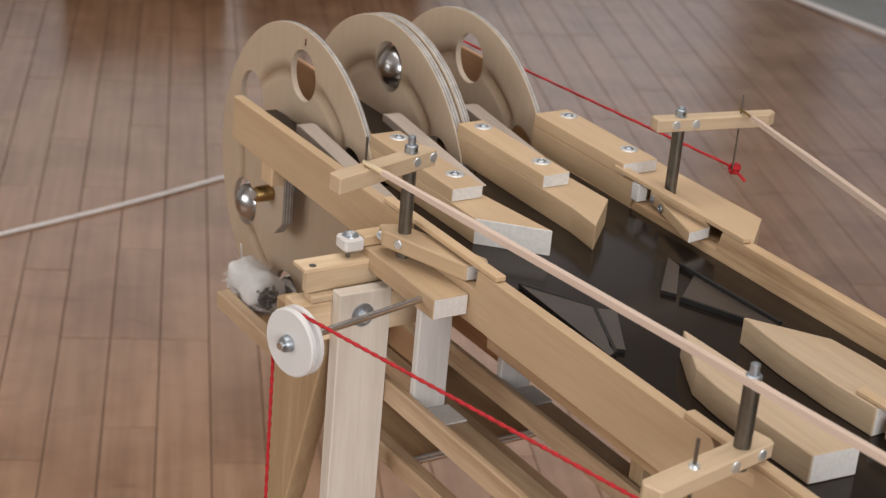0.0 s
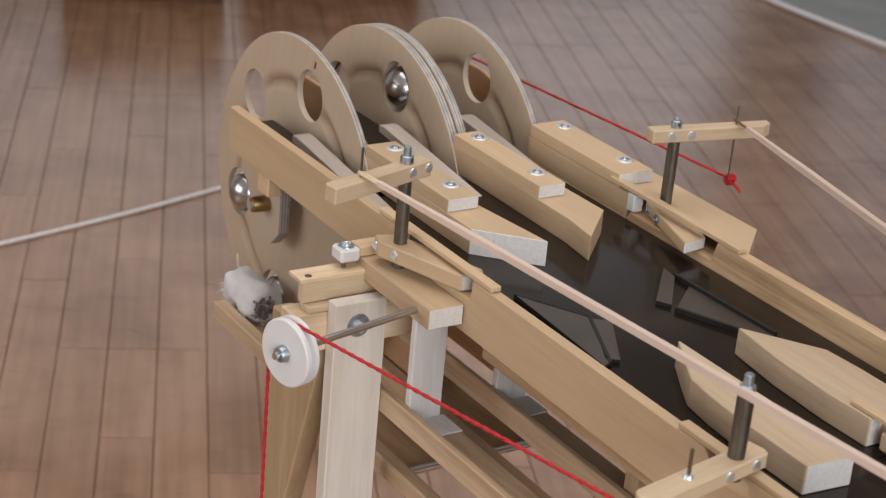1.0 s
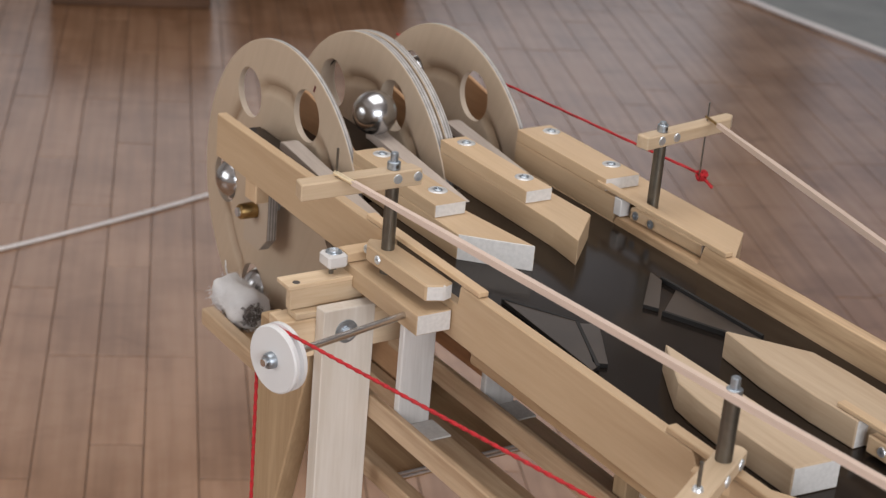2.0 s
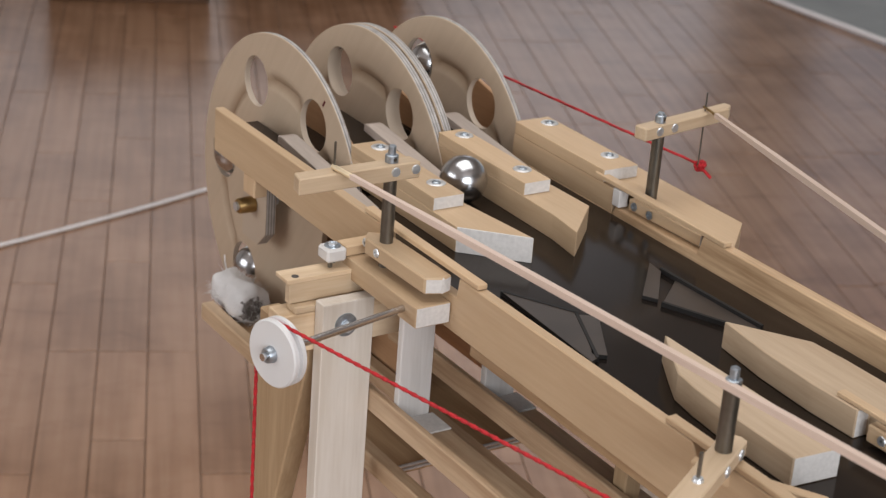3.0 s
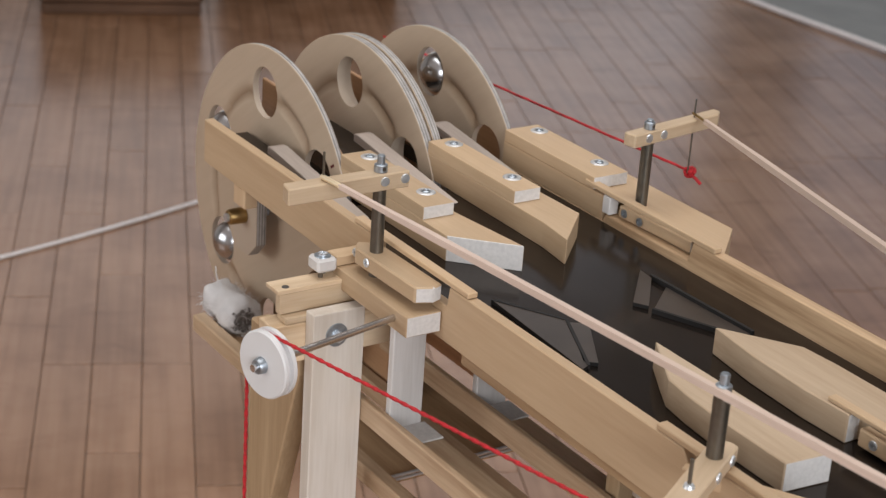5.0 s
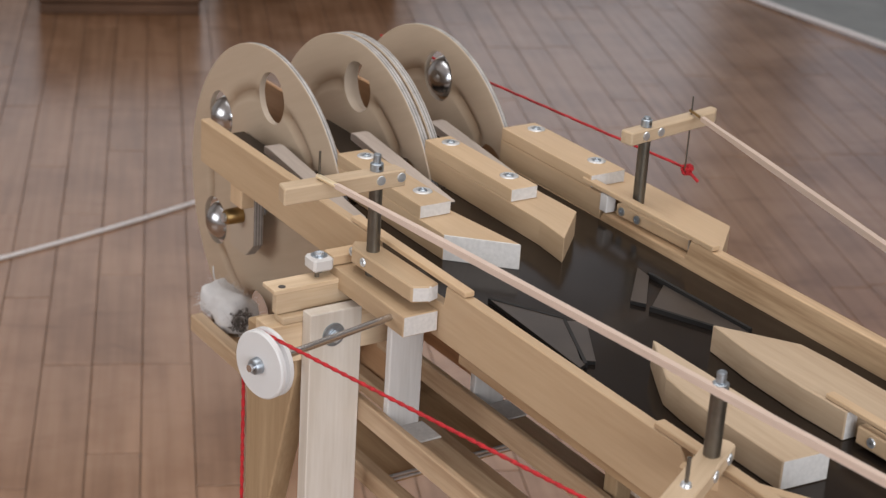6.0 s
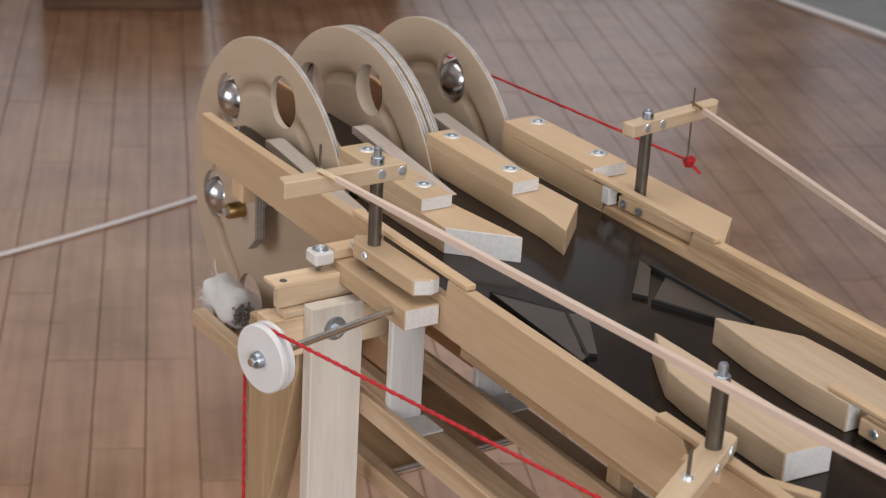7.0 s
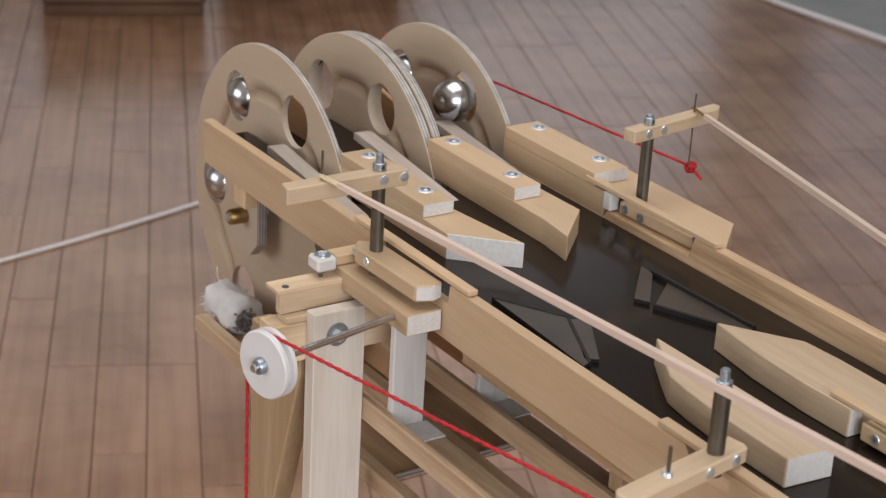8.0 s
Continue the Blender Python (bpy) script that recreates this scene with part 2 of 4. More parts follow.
def tube(points, r, segs=10, twist=0.0, lobes=0):
    """A round rod or cord through points; lobes give it laid strands."""
    bm = bmesh.new()
    pts = [Vector(p) for p in points]
    rings = []
    for i, p in enumerate(pts):
        d = (pts[min(i + 1, len(pts) - 1)] - pts[max(i - 1, 0)]).normalized()
        u = d.cross(Vector((0.13, 0.21, 0.97))).normalized()
        w = d.cross(u)
        ring = []
        for k in range(segs):
            a = 2 * math.pi * k / segs
            q = r * (1 + (0.22 * math.cos(lobes * a + twist * i) if lobes else 0))
            ring.append(bm.verts.new(p + u * (q * math.cos(a)) + w * (q * math.sin(a))))
        rings.append(ring)
    for a, b in zip(rings, rings[1:]):
        for k in range(segs):
            bm.faces.new((a[k], a[(k + 1) % segs], b[(k + 1) % segs], b[k]))
    bm.faces.new(rings[0][::-1]), bm.faces.new(rings[-1])
    bmesh.ops.recalc_face_normals(bm, faces=bm.faces)
    return bm


def between(a, b, step):
    a, b = Vector(a), Vector(b)
    k = max(2, int((b - a).length / step))
    return [a.lerp(b, i / k) for i in range(k + 1)]


def white_ends(ob, axis=0, sign=1):
    """Gives the sawn ends that face one way the second material."""
    for p in ob.data.polygons:
        if p.normal[axis] * sign > 0.8:
            p.material_index = 1
    return ob


# ---- the room ----
E1 = Vector((-0.9104, 0.4137, 0))     # along the floor boards
E2 = Vector((0.4137, 0.9104, 0))      # across them
O = Vector((-1.6819, 0.4254, 0))      # a corner where four boards meet
BOARD = 0.0876


def floor_wood():
    m, n, l, b = material("maple_floor_boards")
    tc, mp = n.new("ShaderNodeTexCoord"), n.new("ShaderNodeMapping")
    info, geo = n.new("ShaderNodeObjectInfo"), n.new("ShaderNodeNewGeometry")
    mp.inputs["Scale"].default_value = (2.2, 55, 55)
    l.new(tc.outputs["Object"], mp.inputs["Vector"])
    add = n.new("ShaderNodeMath")
    l.new(info.outputs["Random"], add.inputs[0])
    l.new(geo.outputs["Random Per Island"], add.inputs[1])
    sc = n.new("ShaderNodeMath")
    sc.operation = "MULTIPLY"
    sc.inputs[1].default_value = 53
    l.new(add.outputs[0], sc.inputs[0])
    off = n.new("ShaderNodeVectorMath")
    l.new(mp.outputs[0], off.inputs[0])
    l.new(sc.outputs[0], off.inputs[1])
    t = n.new("ShaderNodeTexNoise")
    t.inputs["Scale"].default_value, t.inputs["Detail"].default_value = 1.0, 4
    l.new(off.outputs[0], t.inputs["Vector"])
    r = ramp(n, [(0.35, (0.365, 0.215, 0.131)), (0.7, (0.290, 0.165, 0.097))])
    l.new(t.outputs[0], r.inputs[0])
    dirt = n.new("ShaderNodeTexNoise")
    dirt.inputs["Scale"].default_value, dirt.inputs["Detail"].default_value = 3.0, 6
    wp = n.new("ShaderNodeNewGeometry")
    l.new(wp.outputs["Position"], dirt.inputs["Vector"])
    dr = ramp(n, [(0.40, (0.66, 0.58, 0.50)), (0.57, (1, 1, 1))])
    l.new(dirt.outputs[0], dr.inputs[0])
    mx = n.new("ShaderNodeMix")
    mx.data_type, mx.blend_type = "RGBA", "MULTIPLY"
    mx.inputs[0].default_value = 0.8
    l.new(r.outputs[0], mx.inputs[6])
    l.new(dr.outputs[0], mx.inputs[7])
    # scuffs that run across the boards
    al, ac, cm = n.new("ShaderNodeVectorMath"), n.new("ShaderNodeVectorMath"), n.new("ShaderNodeCombineXYZ")
    for d, v, k in ((al, E1 * 13, 0), (ac, E2 * 4.5, 1)):
        d.operation = "DOT_PRODUCT"
        d.inputs[1].default_value = v
        l.new(wp.outputs["Position"], d.inputs[0])
        l.new(d.outputs["Value"], cm.inputs[k])
    scuff = n.new("ShaderNodeTexNoise")
    scuff.inputs["Scale"].default_value, scuff.inputs["Detail"].default_value = 1.0, 7
    scuff.inputs["Roughness"].default_value, scuff.inputs["Distortion"].default_value = 0.62, 0.6
    l.new(cm.outputs[0], scuff.inputs["Vector"])
    sr = ramp(n, [(0.30, (0.56, 0.50, 0.45)), (0.37, (0.86, 0.83, 0.80)), (0.46, (1, 1, 1)), (0.72, (1.0, 1.0, 0.97))])
    l.new(scuff.outputs[0], sr.inputs[0])
    mx2 = n.new("ShaderNodeMix")
    mx2.data_type, mx2.blend_type = "RGBA", "MULTIPLY"
    mx2.inputs[0].default_value = 0.6
    l.new(mx.outputs[2], mx2.inputs[6])
    l.new(sr.outputs[0], mx2.inputs[7])
    fr = n.new("ShaderNodeMath")
    fr.operation = "FRACT"
    l.new(add.outputs[0], fr.inputs[0])
    val = n.new("ShaderNodeMapRange")
    val.inputs["To Min"].default_value, val.inputs["To Max"].default_value = 0.93, 1.07
    l.new(fr.outputs[0], val.inputs["Value"])
    hsv = n.new("ShaderNodeHueSaturation")
    l.new(val.outputs[0], hsv.inputs["Value"])
    l.new(mx2.outputs[2], hsv.inputs["Color"])
    l.new(hsv.outputs[0], b.inputs["Base Color"])
    rr = n.new("ShaderNodeMapRange")
    rr.inputs["To Min"].default_value, rr.inputs["To Max"].default_value = 0.20, 0.29
    l.new(dirt.outputs[0], rr.inputs["Value"])
    l.new(rr.outputs[0], b.inputs["Roughness"])
    return m


M_FLOOR = floor_wood()
M_GAP = plain("floor_gap", (0.12, 0.078, 0.054), 0.9)

bm = bmesh.new()
bmesh.ops.create_grid(bm, x_segments=1, y_segments=1, size=5.2)
floor = new("floor", to_mesh("floor", bm, M_GAP))
floor.location = (-0.2, 0.2, -0.004)
tagged(floor, "worn maple strip floor with dark joints", "floor", kind="structure")


def room():
    """Unseen walls with window openings behind the camera and on the far sides, and a ceiling."""
    x0, x1, y0, y1, h = -5.2, 5.0, -5.0, 5.2, 3.9
    bm = bmesh.new()
    # the opening here is made up for the north fill lamp
    for b in ((x0 - 0.2, x1 + 0.2, y1, y1 + 0.2, 0, 0.5), (x0 - 0.2, x1 + 0.2, y1, y1 + 0.2, 2.4, h), (x0 - 0.2, -5.05, y1, y1 + 0.2, 0.5, 2.4), (-0.15, x1 + 0.2, y1, y1 + 0.2, 0.5, 2.4)):
        me = to_mesh("tmp", box(*b, bevel=0), [])
        bm.from_mesh(me)
        bpy.data.meshes.remove(me)
    tagged(new("wall_north", to_mesh("wall_north", bm, M_WALL)), "unseen white plaster wall with a wide opening added for fill light", "wall", kind="structure")
    bm = bmesh.new()
    for b in ((x0 - 0.2, x0, y0, y1, 0, 0.5), (x0 - 0.2, x0, y0, y1, 3.7, h), (x0 - 0.2, x0, y0, 0.05, 0.5, 3.7), (x0 - 0.2, x0, 0.05, 3.2, 2.4, 3.7), (x0 - 0.2, x0, 2.9, 3.2, 0.5, 2.4), (x0 - 0.2, x0, 5.0, y1, 0.5, 3.7)):
        me = to_mesh("tmp", box(*b, bevel=0), [])
        bm.from_mesh(me)
        bpy.data.meshes.remove(me)
    tagged(new("wall_west", to_mesh("wall_west", bm, M_WALL)), "plaster wall with two window openings", "wall", kind="structure")
    bm = bmesh.new()
    for b in ((x1, x1 + 0.2, y0, y1, 0, 1.2), (x1, x1 + 0.2, y0, y1, 3.4, h), (x1, x1 + 0.2, y0, -3.4, 1.2, 3.4), (x1, x1 + 0.2, 0.2, y1, 1.2, 3.4)):
        c = box(*b, bevel=0)
        me = to_mesh("tmp", c, [])
        bm.from_mesh(me)
        bpy.data.meshes.remove(me)
    tagged(new("wall_east", to_mesh("wall_east", bm, M_WALL)), "white plaster wall with a window opening", "wall", kind="structure")
    bm = bmesh.new()
    for b in ((x0, x1, y0 - 0.2, y0, 0, 1.2), (x0, x1, y0 - 0.2, y0, 3.4, h), (x0, -2.8, y0 - 0.2, y0, 1.2, 3.4), (0.8, x1, y0 - 0.2, y0, 1.2, 3.4)):
        me = to_mesh("tmp", box(*b, bevel=0), [])
        bm.from_mesh(me)
        bpy.data.meshes.remove(me)
    tagged(new("wall_south", to_mesh("wall_south", bm, M_WALL)), "white plaster wall with a window opening", "wall", kind="structure")
    ob = new("ceiling", to_mesh("ceiling", box(x0 - 0.2, x1 + 0.2, y0 - 0.2, y1 + 0.2, h, h + 0.2, bevel=0), M_WALL))
    tagged(ob, "plain white ceiling", "ceiling", kind="structure")


room()


def floor_extras():
    # stone floor past the boards, ropes on the floor, dark cabinets at the far side
    ob = new("stone_floor", to_mesh("stone_floor", box(-5.2, 4.8, 3.3, 5.15, -0.003, 0.004, 0.0), M_STONE))
    tagged(ob, "grey stone floor beyond the boards", "floor", kind="structure")
    pts = [Vector((-5.0 + 0.1 * i, 3.262 + 0.0025 * (i - 20) * 0.4 + 0.004 * math.sin(i * 0.9), 0.0125)) for i in range(70)]
    ob = new("rope", to_mesh("rope", tube(pts, 0.0085, 10), M_ROPE, True))
    tagged(ob, "white rope lying along the edge of the boards", "rope")
    pts = []
    for i in range(60):
        u = i / 59 * 1.6 - 0.45
        pts.append(Vector((-2.2247 - 0.2432 * u + 0.11 * max(0, u * (0.5 - u)), 0.3455 + u, 0.0045)))
    ob = new("rope", to_mesh("rope", tube(pts, 0.004, 10), M_ROPE, True))
    tagged(ob, "thin white rope lying slack on the boards", "rope")
    for a, b, h in (((-3.874, 1.077), (-3.697, 1.515), 0.25), ((-3.86, 1.675), (-3.66, 2.17), 0.24)):
        a, b = Vector((*a, 0)), Vector((*b, 0))
        u = (b - a).normalized()
        w = (b - a).length
        m = Matrix.Translation(a) @ Matrix(((u.x, -u.y, 0, 0), (u.y, u.x, 0, 0), (0, 0, 1, 0), (0, 0, 0, 1)))
        c = thing("chest", "low dark stained wooden chest standing on the boards", "chest", m, "dark chests at the far side")
        part("body", box(0, w, 0.012, 0.42, 0.03, h - 0.0205, 0.01), M_CHEST, c)
        part("plinth", box(0.006, w - 0.006, 0.018, 0.40, 0.0, 0.0295, 0.004), M_CHEST, c)
        part("lid", box(-0.006, w + 0.006, 0.0, 0.432, h - 0.02, h, 0.004), M_CHEST, c)
    return


floor_extras()


def machine_frame():
    f = thing("ball_machine", "wooden ball-lifting machine with beech rails and a black deck", "machine")
    # deck: full width past the wheels, strips between them
    for x0, x1, y0, y1 in ((-0.13, 0.80, -0.1195, 0.0815), (-0.32, -0.1305, -0.1195, -0.080), (-0.32, -0.1305, -0.067, 0.003), (-0.32, -0.1305, 0.031, 0.0815)):
        part("deck", box(x0, x1, y0, y1, -0.014, -0.002, 0.0008), M_BLACK, f, "black lacquered deck board")
    # rails; the near one is notched for the swinging finger
    part("rail", prism([(-0.306, -0.018), (0.80, -0.03), (0.80, 0.02), (0.345, 0.02), (0.335, 0.006), (0.325, 0.02), (0.076, 0.02), (0.074, 0.005), (-0.02, 0.005), (-0.022, 0.02), (-0.306, 0.02)], -0.1285, -0.120, 0.0008, "y"), M_BEECH_X, f)
    part("rail", prism([(-0.17, -0.03), (0.80, -0.03), (0.80, 0.02), (0.083, 0.02), (0.079, 0.0046), (-0.022, 0.004), (-0.025, -0.0024), (-0.17, -0.0024)], 0.082, 0.0915, 0.0008, "y"), M_GRAINED_X, f)
    part("slat", box(-0.0535, 0.099, -0.1285, -0.1205, 0.0205, 0.0245, 0.0006), M_BEECH_X, f, "thin beech slat over the notch")
    part("slat", box(0.30, 0.80, -0.1285, -0.1205, 0.0205, 0.0245, 0.0006), M_BEECH_X, f, "thin beech slat over the notch")
    part("slat", box(-0.05, 0.108, 0.0812, 0.0885, 0.0205, 0.0245, 0.0006), M_BEECH_X, f, "thin beech slat over the notch")
    # guide blocks with screwed caps
    for name, pts in (("a", [(-0.165, -0.077), (-0.007, -0.077), (0.033, -0.0355), (-0.055, -0.0465), (-0.165, -0.0465)]),
                      ("b", [(-0.165, 0.0058), (0.0, 0.0052), (0.036, 0.001), (-0.004, 0.042), (-0.165, 0.038)]),
                      ):
        ob = part("guide_block", prism(pts, -0.002, 0.018, 0.0004), [M_BEECH_X, M_LIT_SAWN], f, "beech guide block")
        if name == "a":
            for p in ob.data.polygons:
                if p.normal.x > 0.5 and p.normal.y < -0.3:
                    p.material_index = 1
    # the far block is slotted for its lever's finger
    whole = [(-0.165, 0.0825), (-0.026, 0.0825), (-0.026, 0.0925), (0.1064, 0.0925), (0.0702, 0.132), (-0.165, 0.132)]
    slotted = [(-0.165, 0.0825), (-0.026, 0.0825), (-0.026, 0.113), (0.076, 0.113), (0.079, 0.0925), (0.1064, 0.0925), (0.0702, 0.132), (-0.165, 0.132)]
    for pts, z0, z1 in ((whole, -0.002, 0.0045), (slotted, 0.0045, 0.0155), (whole, 0.0155, 0.018)):
        part("guide_block", prism(pts, z0, z1, 0.0), M_BEECH_X, f, "beech guide block, slotted for a finger")
    for y0, y1 in ((-0.0769, -0.0495), (0.0058, 0.0305), (0.0826, 0.1165)):
        cap = white_ends(part("cap", box(-0.165, -0.0405, y0, y1, 0.0181, 0.0285, 0.0004), [M_BEECH_X, M_LIT_SAWN], f, "beech cap strip"))
        for x in (-0.1505, -0.0665):
            w = part("washer", lathe([(0.0, 0.028), (0.0076, 0.028), (0.0076, 0.0284), (0.0070, 0.0288), (0.0048, 0.0290), (0.0040, 0.0283), (0.0, 0.0283)], 20, pose(x, y1 - 0.009, 0.0004)), M_WASHER, cap, "zinc cup washer", True)
            s = part("screw", lathe([(0.0, 0.0284), (0.0036, 0.0284), (0.0036, 0.0290), (0.0030, 0.0296), (0.0016, 0.0298), (0.0013, 0.0288), (0.0, 0.0288)], 16, pose(x, y1 - 0.009, 0.0004)), M_SCREW, cap, "dull zinc screw head", True)
    # grey release ramps beside each wheel
    for y in (-0.079, 0.0035, 0.081):
        part("ramp", prism([(-0.243, 0.0065), (-0.16, -0.0016), (-0.101, -0.0016), (-0.101, -0.0008), (-0.236, 0.0135), (-0.243, 0.0125)], y - 0.0225, y - 0.0075, 0.0006, "y"), M_GREYWOOD, f, "grey wooden release ramp")
    # deflectors on the deck
    da = part("deflector", prism([(0.201, -0.0484), (0.228, -0.0645), (0.2484, -0.076), (0.27, -0.0795), (0.2985, -0.0819), (0.3629, -0.083), (0.3657, -0.0475)], -0.002, 0.018, 0.0008), [M_MAPLE_X, M_LIT_SAWN], f, "beech deflector block")
    db = part("deflector", prism([(0.2011, 0.0026), (0.2461, -0.0038), (0.2965, -0.0065), (0.335, -0.0055), (0.335, 0.0055), (0.52, 0.0055), (0.52, 0.0385), (0.2806, 0.0385), (0.2505, 0.0366)], -0.002, 0.018, 0.0008), [M_MAPLE_X, M_LIT_SAWN], f, "beech deflector block with a cut-out")
    white_ends(da)
    for p in db.data.polygons:
        if p.normal.x > 0.8 and p.center.x < 0.4:
            p.material_index = 1
    part("slat", box(0.315, 0.52, -0.0045, 0.0025, 0.0182, 0.0215, 0.0006), M_BEECH_X, f, "thin beech slat over the cut-out")
    g = part("gate", box(0.343, 0.43, -0.0035, 0.0045, 0.0005, 0.0125, 0.001), M_BEECH_X, f, "small beech gate below the slat")
    part("screw", lathe([(0, 0), (0.0034, 0), (0.003, 0.001), (0.001, 0.001), (0.001, 0.0), (0, 0)], 16, pose(0.356, -0.0035, 0.0065, 90, 0, 0)), M_ZINC, g, "zinc screw head", True)
    # axle
    part("axle", tube([(-0.284, -0.118, -0.0635), (-0.284, 0.135, -0.0635)], 0.004, 14), M_ZINC, f, "threaded steel axle", True)
    part("collar", lathe([(0.0, -0.116), (0.0055, -0.116), (0.0068, -0.1145), (0.0072, -0.104), (0.0072, -0.1005), (0.0, -0.1005)], 24, pose(-0.284, 0, -0.0635) @ Matrix(((1, 0, 0, 0), (0, 0, 1, 0), (0, -1, 0, 0), (0, 0, 0, 1)))), M_BRASS, f, "tarnished brass collar", True)
    part("bearing_plate", prism([(-0.305, -0.015), (-0.262, -0.015), (-0.262, -0.085), (-0.276, -0.099), (-0.305, -0.099)], -0.1, -0.09, 0.0006, "y"), [M_PLY, M_PLY_EDGE], f, "layered plywood bearing plate")
    for p in [c for c in f.children if c.name.startswith("bearing_plate")][0].data.polygons:
        p.material_index = 1 if abs(p.normal.y) < 0.5 else 0
    part("spacer_block", box(-0.252, -0.232, -0.1275, -0.115, -0.036, -0.0185, 0.001), M_BEECH_Z, f)
    # guard boards behind the wheels
    for y, z in ((-0.0462, 0.031), (0.0358, 0.031), (0.1188, 0.031)):
        part("guard_board", prism([(-0.36, -0.174), (-0.104, -0.174), (-0.104, -0.0145), (-0.18, -0.0145), (-0.18, -0.004), (-0.215, 0.004), (-0.255, 0.022), (-0.30, z), (-0.36, z)], y, y + 0.004, 0.0008, "y"), M_GUARD, f, "brown guard board behind the wheel")
    # stand
    leg = part("leg", box(-0.0122, 0.0, -0.19, -0.148, -0.95, -0.022), M_PINE_Z, f, "pale pine leg")
    part("washer", lathe([(0, 0), (0.009, 0), (0.0088, 0.0012), (0.004, 0.0016), (0, 0.0016)], 28, pose(0.0, -0.1712, -0.040, 0, 90, 0)), M_SCREW, leg, "zinc washer", True)
    part("bolt_head", lathe([(0, 0.0016), (0.0046, 0.0016), (0.0046, 0.0046), (0.0038, 0.0054), (0, 0.0054)], 6, pose(0.0, -0.1712, -0.0405, 0, 90, 0)), M_ZINC, leg, "zinc hexagon bolt head")
    part("leg", prism([(-0.0960, -0.95), (-0.0830, -0.95), (-0.0830, -0.285), (-0.0580, -0.206), (-0.0195, -0.078), (-0.0195, -0.0625), (-0.0950, -0.0625)], -0.1905, -0.1735, 0.0012, "y"), M_TAN_Z, f, "tan wooden leg")
    part("leg", box(0.72, 0.75, -0.19, -0.148, -0.95, -0.031), M_PINE_Z, f, "pale pine leg")
    part("leg", box(0.72, 0.75, 0.10, 0.142, -0.95, -0.031), M_PINE_Z, f, "pale pine leg")
    part("leg", box(-0.0122, 0.0, 0.13, 0.172, -0.95, -0.0305), M_PINE_Z, f, "pale pine leg")
    part("crossbeam", box(0.7515, 0.775, -0.19, 0.142, -0.055, -0.0305), M_BEECH_Y, f)
    # cross beams behind the near leg
    b = part("crossbeam", box(-0.0265, -0.02, -0.207, -0.1295, -0.026, -0.0106, 0.0004), M_PINE_Y, f, "pale pine cross beam")
    # a flat dark disc takes the place of the shade in the hole
    part("dowel_hole", lathe([(0, 0), (0.0028, 0), (0.0026, 0.0004), (0, 0.0004)], 14, pose(-0.0245, -0.2005, -0.0072)), M_RECESS, b)
    part("crossbeam", box(-0.038, -0.0198, -0.209, -0.1295, -0.0105, -0.0072, 0.0004), M_PINE_Y, f, "thin pale pine strip")
    part("crossbeam", box(-0.026, -0.0125, -0.2055, 0.175, -0.0312, -0.0265, 0.0004), M_PINE_Y, f, "pale pine cross beam")
    part("crossbeam", box(-0.034, -0.0125, -0.216, 0.175, -0.062, -0.0317), M_PINE_Y, f, "pale pine cross beam")
    # shelf outside the rail that carries the lever, and its stop
    white_ends(part("side_shelf", box(-0.034, 0.069, -0.157, -0.129, -0.0160, -0.0005), [M_BEECH_X, M_LIT_SAWN], f, "beech shelf with a sawn end"))
    st = part("stop_arm", box(-0.041, -0.027, -0.158, -0.130, 0.000, 0.0075), M_BEECH_Y, f)
    sb = part("stop_block", box(-0.0405, -0.0245, -0.1745, -0.1583, -0.0025, 0.008, 0.0018), M_STOP, f, "pale grey stop block")
    part("washer", lathe([(0, 0.008), (0.0062, 0.008), (0.006, 0.0087), (0, 0.0088)], 22, pose(-0.0325, -0.1665, 0)), M_SCREW, sb, "zinc washer", True)
    part("screw", lathe([(0, 0.0087), (0.0034, 0.0087), (0.0033, 0.0103), (0.0018, 0.0105), (0.0016, 0.0095), (0, 0.0095)], 18, pose(-0.0325, -0.1665, 0)), M_ZINC, sb, "zinc socket screw", True)
    for dx in (-0.003, 0.003):
        part("screw_shank", tube([(-0.0325 + dx, -0.1665 - dx, -0.0071), (-0.0325 + dx, -0.1665 - dx, -0.0024)], 0.0017, 8), M_ROD, sb)
    # lower tray and channels: an upper pair of lipped rails with posts, and the return troughs below them
    part("tray", box(-0.3078, 0.002, -0.124, -0.082, -0.176, -0.169), M_OAK_X, f, "brown wooden ball tray")
    for dy, x0 in ((0.0, -0.3078), (0.0755, -0.30)):
        part("trough_rail", box(x0, 0.78, -0.1365 + dy, -0.1245 + dy, -0.1765, -0.161, 0.001), M_CHANNEL, f, "tan wooden trough rail")
        part("channel_lip", box(-0.10, 0.78, -0.1475 + dy, -0.1416 + dy, -0.1150, -0.0968, 0.0008), M_CHANNEL, f, "thin tan board along the channel")
        part("channel_rail", box(0.020, 0.78, -0.1414 + dy, -0.1105 + dy, -0.1180, -0.1112, 0.001), M_CHANNEL, f, "tan wooden channel rail")
        part("post", box(0.0235, 0.03, -0.1412 + dy, -0.1135 + dy, -0.1110, -0.0165 if dy == 0 else -0.0142, 0.0008), M_PALE_Z, f, "pale wooden post")
        # the whitened wood makes up for light the rail keeps off the feet
        part("post_foot", box(0.0302, 0.0565, -0.1400 + dy, -0.1108 + dy, -0.1110, -0.1094, 0.0004), M_LIT_SAWN, f, "pale wooden foot plate")
        part("channel_pin", tube([(0.005, -0.1243 + dy, -0.1672), (0.005, -0.066 + dy, -0.1672)], 0.0014, 10), M_ZINC, f, "steel cross pin", True)
